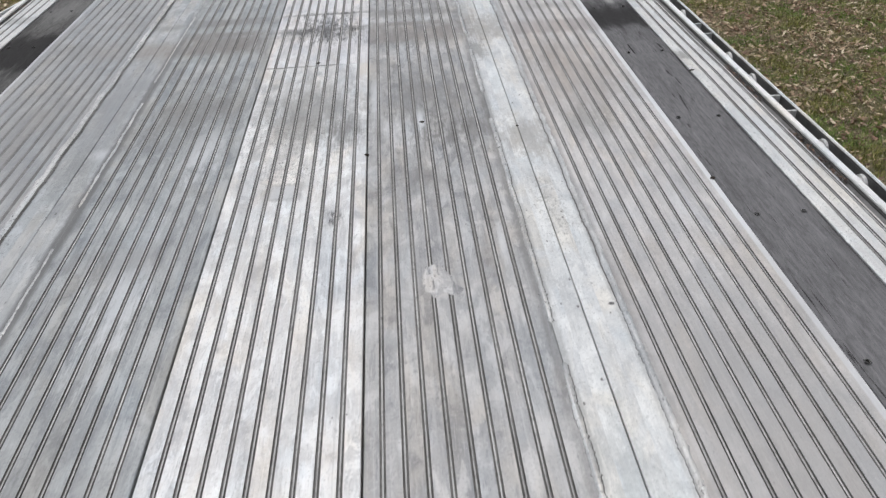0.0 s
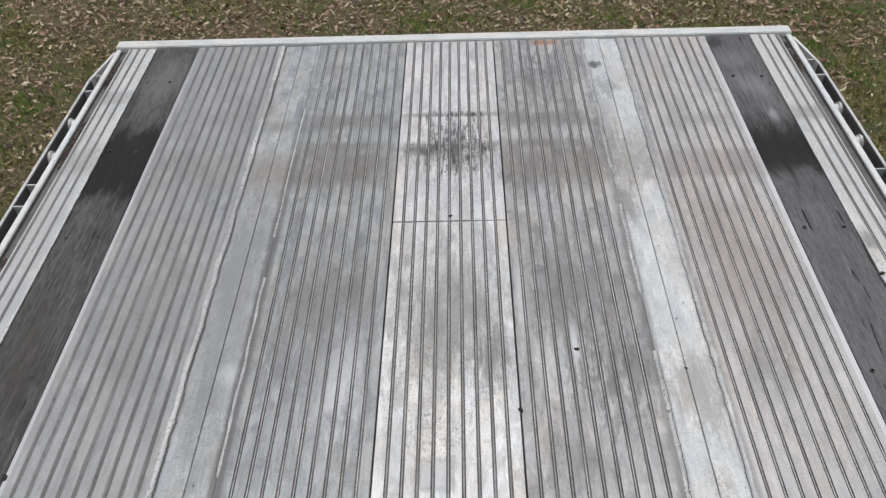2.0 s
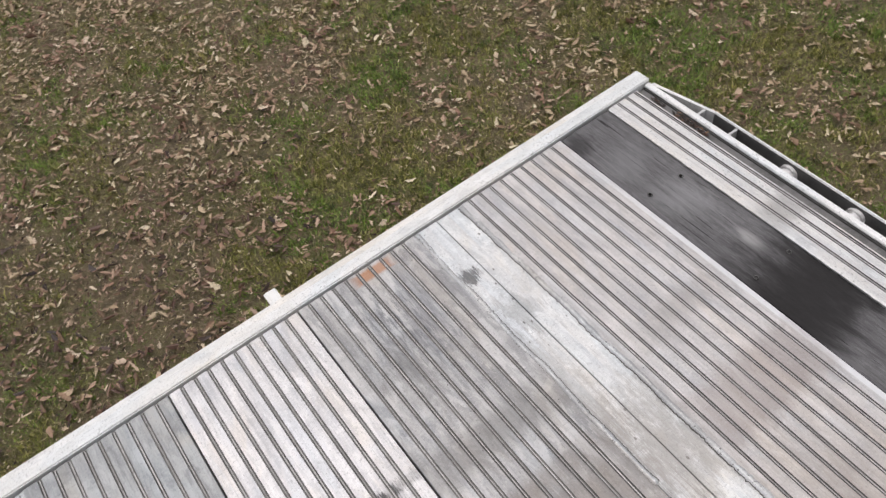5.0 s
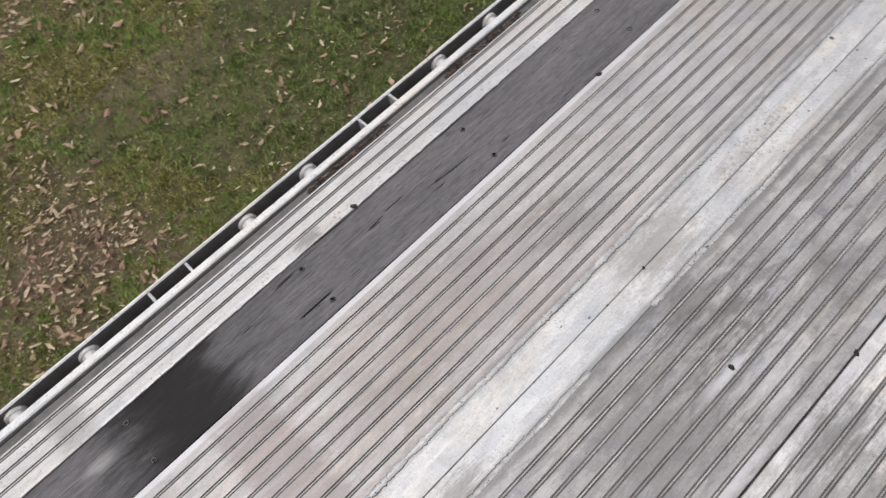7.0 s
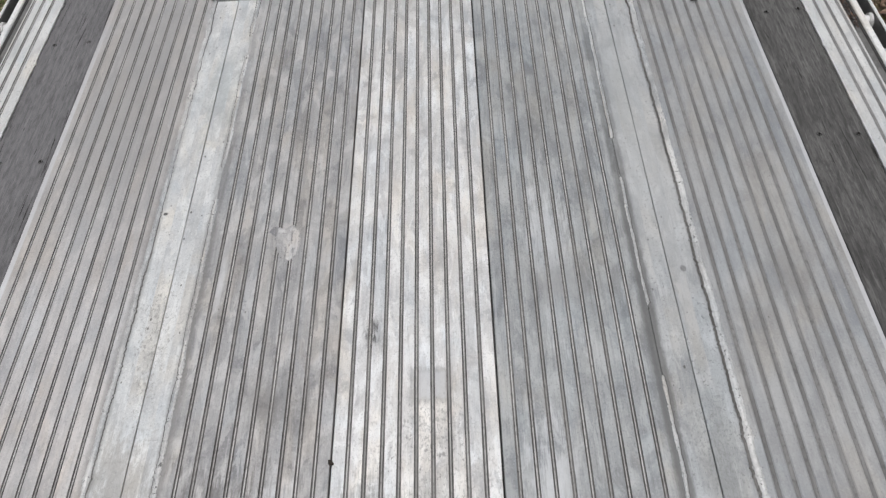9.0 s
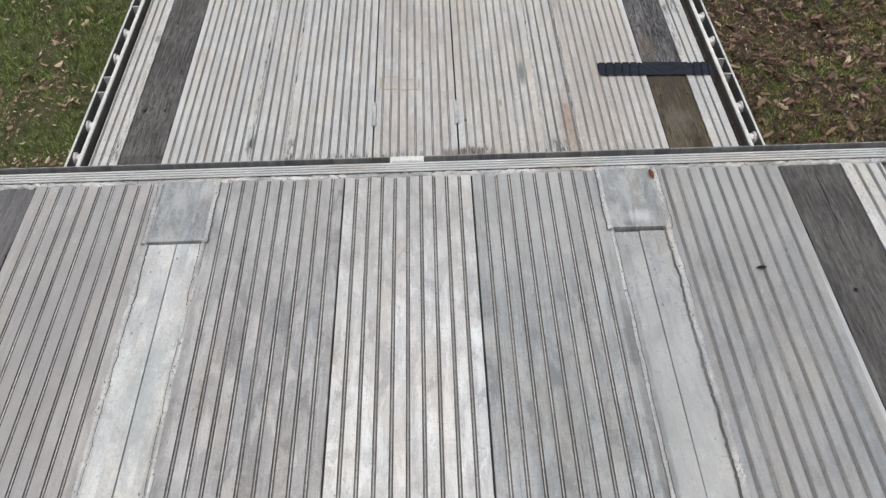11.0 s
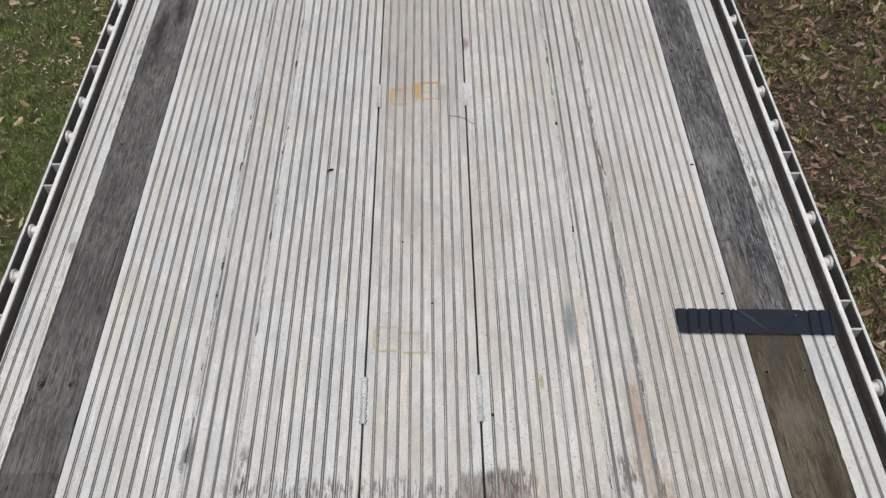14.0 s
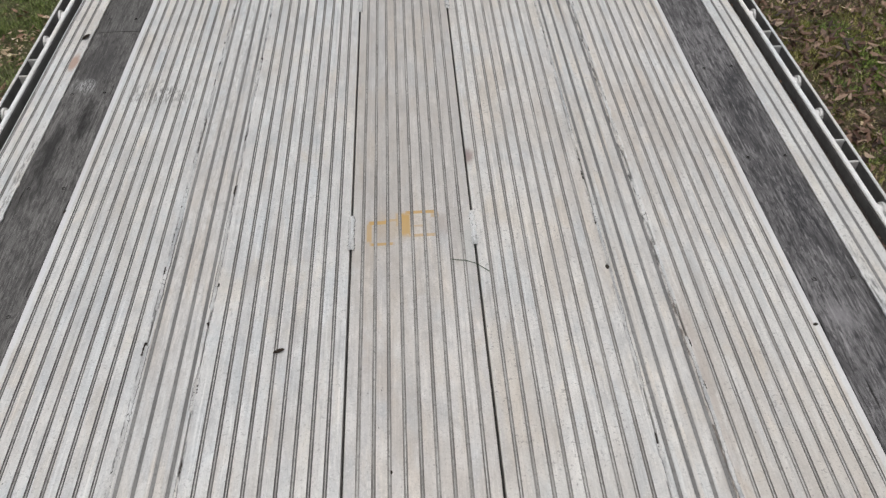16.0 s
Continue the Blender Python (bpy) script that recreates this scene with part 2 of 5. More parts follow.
def by_island(name, stops, rough=0.7, soft=0.0, patch=None, tufts=0.0):
    m, nt, b, at = start_mat(name)
    r = nt.nodes.new("ShaderNodeNewGeometry").outputs["Random Per Island"]
    c = ramp(nt, r, stops)
    if patch:
        c = mix(nt, calc(nt, "MULTIPLY", span(nt, grain(nt, at, 2.2, 5, 0.65, 0.5), 0.46, 0.57), 0.9), c, ramp(nt, r, patch))
    c = mix(nt, calc(nt, "MULTIPLY", span(nt, grain(nt, at, 90, 3), 0.45, 0.75), 0.5), c, (0.03, 0.024, 0.012))
    if tufts:
        clump = grain(nt, at, 13, 4, 0.65, 0.4)
        c = mix(nt, calc(nt, "MULTIPLY", span(nt, clump, 0.52, 0.66), tufts), c, (0.022, 0.026, 0.008))
        c = mix(nt, calc(nt, "MULTIPLY", span(nt, clump, 0.48, 0.34), tufts * 0.5), c, mix(nt, 0.5, c, (0.42, 0.42, 0.2)))
    put(nt, b.inputs["Base Color"], c)
    b.inputs["Roughness"].default_value = rough
    b.inputs["Subsurface Weight"].default_value = soft
    return m


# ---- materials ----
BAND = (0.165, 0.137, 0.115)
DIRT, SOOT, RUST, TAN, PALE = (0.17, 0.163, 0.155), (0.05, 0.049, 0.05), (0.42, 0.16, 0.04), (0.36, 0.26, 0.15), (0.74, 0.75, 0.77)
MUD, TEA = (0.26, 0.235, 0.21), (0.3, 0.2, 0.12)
alu_front = aluminium("bright_replacement_aluminium", (0.98, 0.955, 0.955), 0.82, 0.4, 0.4, clouds=0.4, stains=[
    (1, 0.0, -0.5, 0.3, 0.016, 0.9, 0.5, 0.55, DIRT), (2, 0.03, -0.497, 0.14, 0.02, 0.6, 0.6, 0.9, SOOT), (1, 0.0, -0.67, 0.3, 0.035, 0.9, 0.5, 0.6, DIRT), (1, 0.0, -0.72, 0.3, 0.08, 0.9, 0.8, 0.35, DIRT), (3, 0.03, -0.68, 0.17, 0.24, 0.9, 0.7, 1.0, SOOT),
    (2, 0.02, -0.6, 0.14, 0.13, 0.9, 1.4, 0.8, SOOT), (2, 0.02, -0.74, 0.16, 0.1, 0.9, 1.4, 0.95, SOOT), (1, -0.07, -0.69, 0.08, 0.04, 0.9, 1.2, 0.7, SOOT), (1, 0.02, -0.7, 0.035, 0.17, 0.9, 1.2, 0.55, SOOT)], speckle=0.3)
alu_centre = aluminium("centre_panel_aluminium", (0.99, 0.97, 0.95), 0.86, 0.4, 0.4, warm=0.2, tone=0.71, clouds=0.6, stains=[
    (0, 0.0, -1.3, 0.22, 0.36, 0.9, 0.7, 0.35, (0.18, 0.176, 0.17)),
    (3, -0.05, -1.48, 0.22, 0.26, 0.9, 0.8, 0.8, (0.24, 0.235, 0.225)), (1, 0.0, -3.2, 0.25, 0.4, 0.9, 0.4, 0.45, (0.42, 0.41, 0.4)), (1, -0.03, -1.78, 0.055, 0.05, 0.5, 0.6, 0.5, DIRT), (1, -0.03, -1.78, 0.034, 0.034, 0.3, 0.5, 0.4, PALE),
    (2, 0.085, -1.9, 0.03, 0.05, 0.8, 1.6, 0.9, SOOT), (0, 0.12, -1.45, 0.06, 0.08, 0.8, 1.2, 0.4, DIRT), (3, -0.03, -1.68, 0.14, 0.14, 0.9, 0.8, 0.8, (0.24, 0.235, 0.225)), (0, 0.0, -1.38, 0.2, 0.3, 0.9, 1.4, 0.5, (0.22, 0.215, 0.2)), (0, 0.1, -1.5, 0.06, 0.1, 0.9, 1.6, 0.5, DIRT)], speckle=0.2)
alu_mid_r = aluminium("grey_oxidised_aluminium", (0.66, 0.645, 0.635), 0.75, 0.6, 0.4, clouds=0.6, stains=[
    (0, 0.32, -1.25, 0.22, 0.33, 0.9, 0.7, 0.4, (0.17, 0.165, 0.16)),
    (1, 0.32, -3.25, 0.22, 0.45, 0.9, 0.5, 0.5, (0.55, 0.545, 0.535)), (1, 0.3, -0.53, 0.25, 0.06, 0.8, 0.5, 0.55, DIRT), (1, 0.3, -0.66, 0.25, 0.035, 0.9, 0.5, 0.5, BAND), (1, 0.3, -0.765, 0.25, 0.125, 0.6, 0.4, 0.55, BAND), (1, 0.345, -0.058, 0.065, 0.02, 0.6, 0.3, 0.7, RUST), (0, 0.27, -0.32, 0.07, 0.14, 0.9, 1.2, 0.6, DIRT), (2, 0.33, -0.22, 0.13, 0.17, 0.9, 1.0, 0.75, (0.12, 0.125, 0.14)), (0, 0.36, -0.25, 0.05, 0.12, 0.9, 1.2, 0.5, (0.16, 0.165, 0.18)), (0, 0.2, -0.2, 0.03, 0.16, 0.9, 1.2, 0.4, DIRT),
    (2, 0.32, -1.5, 0.18, 0.18, 0.9, 1.6, 0.8, DIRT), (0, 0.28, -1.75, 0.12, 0.1, 0.9, 1.4, 0.45, DIRT), (0, 0.24, -1.5, 0.06, 0.12, 0.9, 1.6, 0.4, PALE), (0, 0.296, -1.44, 0.02, 0.1, 0.8, 1.6, 0.7, PALE), (1, 0.421, -1.5, 0.09, 0.09, 0.8, 1.3, 0.55, DIRT), (0, 0.3, -1.3, 0.16, 0.2, 0.9, 1.4, 0.4, DIRT), (0, 0.43, -2.04, 0.016, 0.14, 0.9, 0.8, 0.5, PALE), (0, 0.18, -1.3, 0.02, 0.2, 0.9, 1.0, 0.5, PALE), (1, 0.474, -1.6, 0.02, 1.7, 0.9, 0.6, 0.6, DIRT)], lands=(0.187, 0.0318))
# Long box at x -0.474 paints shade beside the lower patch sheet.
alu_mid_l = aluminium("blue_grey_oxidised_aluminium", (0.565, 0.575, 0.575), 0.74, 0.6, 0.55, clouds=0.5, stains=[
    (0, -0.32, -1.3, 0.22, 0.36, 0.9, 0.7, 0.4, (0.16, 0.158, 0.155)),
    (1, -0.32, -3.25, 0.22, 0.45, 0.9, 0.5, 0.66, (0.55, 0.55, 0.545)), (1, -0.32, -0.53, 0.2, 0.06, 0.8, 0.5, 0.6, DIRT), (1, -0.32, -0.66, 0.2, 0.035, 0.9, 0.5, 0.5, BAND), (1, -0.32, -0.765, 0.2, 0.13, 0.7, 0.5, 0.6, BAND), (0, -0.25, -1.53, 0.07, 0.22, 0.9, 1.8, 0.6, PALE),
    (0, -0.3, -2.1, 0.07, 0.3, 0.9, 2.0, 0.45, PALE), (0, -0.34, -2.0, 0.12, 0.1, 0.8, 1.6, 0.45, DIRT), (0, -0.3, -1.38, 0.15, 0.3, 0.9, 1.4, 0.4, DIRT), (0, -0.3, -2.6, 0.1, 0.2, 0.9, 1.6, 0.3, DIRT), (1, -0.474, -1.6, 0.018, 1.7, 0.8, 0.5, 0.8, (0.13, 0.128, 0.125))], lands=(-0.187, 0.0318))
alu_strip_r = aluminium("pale_patch_sheet", (0.98, 0.98, 0.965), 0.86, 0.4, 0.15, clouds=0.35, chips=0.045, stains=[
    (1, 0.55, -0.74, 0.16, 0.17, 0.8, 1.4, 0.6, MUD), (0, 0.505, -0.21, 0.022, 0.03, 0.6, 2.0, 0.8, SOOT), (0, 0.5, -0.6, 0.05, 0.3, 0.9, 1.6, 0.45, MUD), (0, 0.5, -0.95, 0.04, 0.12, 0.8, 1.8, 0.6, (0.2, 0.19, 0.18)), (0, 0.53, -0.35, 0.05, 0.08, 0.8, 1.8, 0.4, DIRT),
    (0, 0.55, -1.58, 0.1, 0.14, 0.8, 2.0, 0.5, MUD), (3, 0.55, -1.9, 0.07, 0.3, 0.9, 0.8, 0.8, (0.25, 0.24, 0.22)), (1, 0.482, -1.6, 0.012, 1.7, 0.9, 0.7, 0.6, (0.2, 0.195, 0.19)), (1, 0.606, -1.6, 0.01, 1.7, 0.9, 0.7, 0.5, (0.2, 0.195, 0.19)), (0, 0.594, -2.254, 0.007, 0.006, 0.5, 0.2, 0.9, SOOT), (0, 0.53, -2.7, 0.07, 0.25, 0.9, 1.8, 0.4, (0.36, 0.38, 0.37))], speckle=0.25)
# Long box at x -0.484 paints the shadow of the panel edge above.
alu_strip_l = aluminium("mottled_patch_sheet", (0.67, 0.678, 0.68), 0.74, 0.5, 0.2, clouds=0.45, chips=0.06, stains=[
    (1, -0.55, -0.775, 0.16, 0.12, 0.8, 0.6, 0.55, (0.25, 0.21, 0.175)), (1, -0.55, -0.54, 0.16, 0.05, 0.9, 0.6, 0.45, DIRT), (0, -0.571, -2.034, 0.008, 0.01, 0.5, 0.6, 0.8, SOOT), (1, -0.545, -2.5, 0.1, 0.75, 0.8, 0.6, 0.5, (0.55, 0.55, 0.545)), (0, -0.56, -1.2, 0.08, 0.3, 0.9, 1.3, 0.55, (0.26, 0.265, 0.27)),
    (1, -0.545, -1.25, 0.08, 0.55, 0.7, 0.5, 0.55, (0.3, 0.305, 0.315)), (0, -0.51, -1.52, 0.03, 0.05, 0.8, 1.0, 0.45, PALE), (3, -0.55, -1.6, 0.09, 0.34, 0.9, 0.9, 0.8, (0.24, 0.245, 0.24)), (0, -0.55, -1.62, 0.07, 0.28, 0.9, 1.2, 0.3, (0.2, 0.21, 0.2)), (3, -0.25, -1.5, 0.2, 0.2, 0.9, 0.8, 0.8, SOOT), (1, -0.484, -1.6, 0.014, 1.7, 0.8, 0.7, 0.75, (0.13, 0.128, 0.125)), (1, -0.606, -1.6, 0.01, 1.7, 0.9, 0.7, 0.5, (0.2, 0.195, 0.19)), (0, -0.53, -2.6, 0.07, 0.3, 0.9, 1.8, 0.3, (0.34, 0.36, 0.36))], speckle=0.5)
alu_out_r = aluminium("pinkish_grey_aluminium", (0.82, 0.785, 0.768), 0.8, 0.45, 0.35, stains=[
    (0, 0.76, -1.25, 0.22, 0.34, 0.9, 0.7, 0.4, (0.27, 0.245, 0.23)),
    (1, 0.9205, -1.6, 0.0085, 1.7, 0.4, 0.3, 0.75, PALE),
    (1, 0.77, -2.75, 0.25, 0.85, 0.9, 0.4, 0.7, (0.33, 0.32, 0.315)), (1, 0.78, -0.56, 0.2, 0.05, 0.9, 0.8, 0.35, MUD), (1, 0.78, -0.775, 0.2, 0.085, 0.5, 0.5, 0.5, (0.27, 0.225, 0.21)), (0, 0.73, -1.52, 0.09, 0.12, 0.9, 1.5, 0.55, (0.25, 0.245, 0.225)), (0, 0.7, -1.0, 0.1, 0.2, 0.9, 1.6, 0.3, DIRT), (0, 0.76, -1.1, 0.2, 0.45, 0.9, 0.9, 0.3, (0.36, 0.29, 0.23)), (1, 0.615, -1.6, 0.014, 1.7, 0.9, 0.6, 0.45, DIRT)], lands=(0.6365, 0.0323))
alu_out_l = aluminium("even_grey_aluminium", (0.57, 0.568, 0.568), 0.82, 0.5, 0.25, stains=[
    (0, -0.76, -1.3, 0.22, 0.34, 0.9, 0.7, 0.35, (0.2, 0.2, 0.2)),
    (1, -0.9215, -1.6, 0.006, 1.7, 0.4, 0.3, 0.5, PALE),
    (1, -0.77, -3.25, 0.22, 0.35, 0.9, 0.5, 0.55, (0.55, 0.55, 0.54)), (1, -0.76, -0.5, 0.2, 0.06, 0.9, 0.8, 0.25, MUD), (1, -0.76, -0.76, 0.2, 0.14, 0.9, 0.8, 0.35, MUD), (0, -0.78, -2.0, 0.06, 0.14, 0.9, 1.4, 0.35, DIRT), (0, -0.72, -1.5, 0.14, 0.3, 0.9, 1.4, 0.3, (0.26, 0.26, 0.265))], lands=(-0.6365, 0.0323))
alu_edge = aluminium("white_edge_aluminium", (0.97, 0.96, 0.94), 0.86, 0.4, 0.35, speckle=0.5, warm=0.12, tone=0.7, clouds=0.25, stains=[
    (1, 1.14, -0.53, 0.1, 0.06, 0.8, 0.6, 0.45, DIRT), (1, -1.14, -0.36, 0.1, 0.05, 0.5, 0.6, 0.35, DIRT), (1, -1.14, -1.5, 0.07, 1.1, 0.6, 0.7, 0.5, (0.42, 0.42, 0.43)), (1, -1.14, -0.7, 0.1, 0.12, 0.9, 0.6, 0.35, DIRT), (0, 1.1, -1.12, 0.025, 0.05, 0.6, 1.6, 0.6, DIRT), (2, 1.098, -4.3, 0.01, 0.6, 0.7, 1.0, 0.55, DIRT), (2, 1.098, -5.6, 0.012, 0.4, 0.6, 0.8, 0.8, DIRT), (0, 1.104, -6.3, 0.021, 0.065, 0.6, 0.5, 0.8, (0.42, 0.26, 0.19)), (2, 1.11, -4.05, 0.02, 0.1, 0.8, 0.8, 0.9, (0.15, 0.15, 0.14)), (1, 1.099, -4.75, 0.014, 0.03, 0.6, 0.8, 0.6, DIRT), (2, -1.13, -5.05, 0.05, 0.03, 0.7, 0.8, 0.8, DIRT), (2, -1.1, -4.9, 0.014, 0.5, 0.6, 0.8, 1.0, (0.2, 0.2, 0.2)), (2, -1.13, -4.9, 0.05, 0.1, 0.8, 1.2, 0.8, SOOT)])
# Brown box at y -3.45 is dirt plus painted shade of the step.
alu_low_c = aluminium("warm_centre_aluminium", (0.93, 0.9, 0.87), 0.8, 0.4, 0.6, metal=0.25, warm=0.42, clouds=0.22, tone=0.69, stains=[
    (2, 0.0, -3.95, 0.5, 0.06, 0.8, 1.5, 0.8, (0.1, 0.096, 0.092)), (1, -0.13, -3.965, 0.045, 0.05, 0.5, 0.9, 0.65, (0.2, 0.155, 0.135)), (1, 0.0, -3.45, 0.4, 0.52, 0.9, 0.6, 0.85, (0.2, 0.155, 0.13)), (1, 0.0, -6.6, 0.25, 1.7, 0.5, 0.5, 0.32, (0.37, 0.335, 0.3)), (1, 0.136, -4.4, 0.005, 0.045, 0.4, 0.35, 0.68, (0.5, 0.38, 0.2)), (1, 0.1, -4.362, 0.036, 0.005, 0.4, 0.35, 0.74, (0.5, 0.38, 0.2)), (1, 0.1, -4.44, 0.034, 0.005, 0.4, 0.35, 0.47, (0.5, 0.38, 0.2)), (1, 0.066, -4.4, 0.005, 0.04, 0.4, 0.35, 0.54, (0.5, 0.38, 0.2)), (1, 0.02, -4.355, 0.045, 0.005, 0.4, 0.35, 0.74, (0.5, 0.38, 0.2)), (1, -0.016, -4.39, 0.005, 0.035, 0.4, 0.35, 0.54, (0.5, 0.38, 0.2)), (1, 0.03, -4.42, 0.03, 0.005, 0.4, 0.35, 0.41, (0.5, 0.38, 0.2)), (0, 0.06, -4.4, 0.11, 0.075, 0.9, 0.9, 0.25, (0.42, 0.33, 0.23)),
    (1, 0.112, -5.425, 0.008, 0.04, 0.4, 0.3, 0.65, (0.56, 0.35, 0.11)), (1, 0.088, -5.463, 0.03, 0.008, 0.4, 0.3, 0.95, (0.56, 0.35, 0.11)), (1, 0.078, -5.384, 0.036, 0.006, 0.4, 0.3, 0.78, (0.56, 0.35, 0.11)), (1, 0.055, -5.47, 0.02, 0.006, 0.4, 0.3, 0.52, (0.56, 0.35, 0.11)), (1, 0.017, -5.453, 0.014, 0.05, 0.4, 0.3, 0.95, (0.56, 0.35, 0.11)), (1, 0.03, -5.47, 0.016, 0.03, 0.4, 0.3, 0.45, (0.56, 0.35, 0.11)), (1, -0.022, -5.497, 0.05, 0.007, 0.4, 0.3, 0.85, (0.56, 0.35, 0.11)), (1, -0.06, -5.485, 0.012, 0.012, 0.4, 0.3, 0.52, (0.56, 0.35, 0.11)), (1, -0.025, -5.41, 0.045, 0.007, 0.4, 0.3, 0.59, (0.56, 0.35, 0.11)), (1, -0.01, -5.445, 0.03, 0.005, 0.4, 0.3, 0.39, (0.56, 0.35, 0.11)), (0, 0.03, -5.44, 0.11, 0.07, 0.9, 0.7, 0.35, (0.55, 0.42, 0.26)), (1, -0.075, -5.45, 0.026, 0.055, 0.8, 0.5, 0.5, (0.36, 0.31, 0.28)), (1, -0.14, -5.37, 0.03, 0.1, 0.8, 0.5, 0.35, (0.42, 0.45, 0.44))], speckle=0.15)
# The y -3.45 box mixes brown dirt and step shade into one colour.
low_marks = [
    (1, 0.919, -9.0, 0.009, 6.0, 0.4, 0.3, 0.6, PALE), (2, 0.545, -6.5, 0.075, 3.2, 0.9, 1.0, 0.35, (0.3, 0.29, 0.27)),
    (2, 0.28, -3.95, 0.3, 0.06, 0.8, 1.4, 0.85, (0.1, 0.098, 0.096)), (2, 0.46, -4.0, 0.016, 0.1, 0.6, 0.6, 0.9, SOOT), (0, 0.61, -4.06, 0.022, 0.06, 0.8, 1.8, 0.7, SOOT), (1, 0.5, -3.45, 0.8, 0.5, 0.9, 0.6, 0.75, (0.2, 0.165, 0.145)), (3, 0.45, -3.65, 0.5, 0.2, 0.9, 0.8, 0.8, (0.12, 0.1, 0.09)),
    (2, 0.615, -6.5, 0.0035, 3.2, 0.5, 0.6, 0.75, SOOT), (2, 0.478, -6.5, 0.0035, 3.2, 0.5, 0.6, 0.75, SOOT), (2, 0.78, -6.09, 0.14, 0.09, 0.9, 1.6, 0.9, DIRT), (0, 0.545, -5.2, 0.09, 1.5, 0.9, 0.9, 0.16, (0.44, 0.36, 0.32))]
# Its y -3.45 box, too, holds the step's shade as well as dirt.
low_marks_r = [
    (1, -0.919, -9.0, 0.009, 6.0, 0.4, 0.3, 0.6, PALE), (2, -0.6145, -6.5, 0.006, 3.2, 0.3, 0.4, 0.9, (0.72, 0.71, 0.7)), (0, -0.427, -4.42, 0.03, 0.09, 0.9, 0.4, 0.5, (0.22, 0.25, 0.26)),
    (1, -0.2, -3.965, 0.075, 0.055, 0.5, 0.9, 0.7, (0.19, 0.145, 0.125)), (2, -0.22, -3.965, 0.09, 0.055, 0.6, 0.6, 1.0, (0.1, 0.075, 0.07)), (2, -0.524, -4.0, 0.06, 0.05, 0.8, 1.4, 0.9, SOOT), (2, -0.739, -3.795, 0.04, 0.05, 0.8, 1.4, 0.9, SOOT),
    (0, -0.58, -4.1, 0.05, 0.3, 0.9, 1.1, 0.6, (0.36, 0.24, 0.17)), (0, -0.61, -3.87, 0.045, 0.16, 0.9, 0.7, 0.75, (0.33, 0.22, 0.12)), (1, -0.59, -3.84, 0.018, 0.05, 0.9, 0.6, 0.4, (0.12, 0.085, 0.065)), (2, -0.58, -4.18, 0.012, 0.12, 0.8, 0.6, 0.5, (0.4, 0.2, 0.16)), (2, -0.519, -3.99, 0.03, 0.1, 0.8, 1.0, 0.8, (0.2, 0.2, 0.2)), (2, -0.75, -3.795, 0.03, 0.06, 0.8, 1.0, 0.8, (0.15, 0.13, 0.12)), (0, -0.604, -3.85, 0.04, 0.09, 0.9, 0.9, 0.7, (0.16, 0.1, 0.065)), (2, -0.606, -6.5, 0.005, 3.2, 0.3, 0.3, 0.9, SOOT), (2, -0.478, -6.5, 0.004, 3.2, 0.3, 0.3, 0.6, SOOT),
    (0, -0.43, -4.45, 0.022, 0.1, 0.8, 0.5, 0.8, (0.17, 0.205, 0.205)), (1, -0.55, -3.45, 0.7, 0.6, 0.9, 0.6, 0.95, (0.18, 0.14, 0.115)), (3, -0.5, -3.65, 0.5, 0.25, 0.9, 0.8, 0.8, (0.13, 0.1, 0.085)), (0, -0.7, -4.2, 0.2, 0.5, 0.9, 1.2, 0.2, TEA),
    (0, -0.62, -4.9, 0.04, 0.5, 0.9, 1.2, 0.35, (0.36, 0.28, 0.22)), (0, -0.165, -5.72, 0.02, 0.06, 0.8, 0.8, 0.6, (0.16, 0.06, 0.05)), (0, -0.33, -4.256, 0.009, 0.03, 0.6, 0.3, 0.7, (0.34, 0.29, 0.12))]
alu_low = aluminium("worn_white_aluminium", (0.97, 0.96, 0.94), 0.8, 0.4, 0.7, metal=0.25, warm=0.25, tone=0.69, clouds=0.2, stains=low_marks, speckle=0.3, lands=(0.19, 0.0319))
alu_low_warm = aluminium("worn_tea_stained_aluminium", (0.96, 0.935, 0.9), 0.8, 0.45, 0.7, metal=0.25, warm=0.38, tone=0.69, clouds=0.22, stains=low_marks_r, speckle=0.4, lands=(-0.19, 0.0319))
alu_plate = aluminium("dull_plate_aluminium", (0.6, 0.61, 0.615), 0.74, 0.6, 0.15, clouds=0.6, speckle=0.3, stains=[(0, -0.55, -3.13, 0.05, 0.03, 0.8, 1.0, 0.6, PALE), (0, 0.5, -3.25, 0.04, 0.04, 0.9, 1.0, 0.4, PALE)])
alu_spot = aluminium("ground_repair_aluminium", (0.66, 0.645, 0.64), 0.7, 0.6, 0.3, rough=0.4, clouds=1.0, speckle=0.4)
# Groove dirt with shade painted in; also darkens gaps, trim and weld feet.
grime_shade = groove_dirt_shade("groove_grime_and_shade", (0.115, 0.11, 0.104), (0.24, 0.23, 0.22))
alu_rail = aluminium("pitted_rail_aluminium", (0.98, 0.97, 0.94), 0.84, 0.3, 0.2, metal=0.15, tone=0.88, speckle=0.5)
alu_head = aluminium("painted_header_aluminium", (0.82, 0.81, 0.775), 0.86, 0.35, 0.1, metal=0.1, speckle=0.3, tone=0.95, cross=True)
alu_trim = aluminium("ribbed_trim_aluminium", (0.96, 0.95, 0.93), 0.86, 0.4, 0.15, speckle=0.2, tone=0.74, cross=True)
alu_weld_cross = aluminium("spattered_weld_metal", (0.8, 0.79, 0.77), 0.6, 0.8, 0.5, rough=0.4, speckle=0.9, clouds=0.6, cross=True)
alu_weld = aluminium("rough_weld_metal", (0.98, 0.97, 0.95), 0.55, 0.8, 0.3, rough=0.4, speckle=0.85)
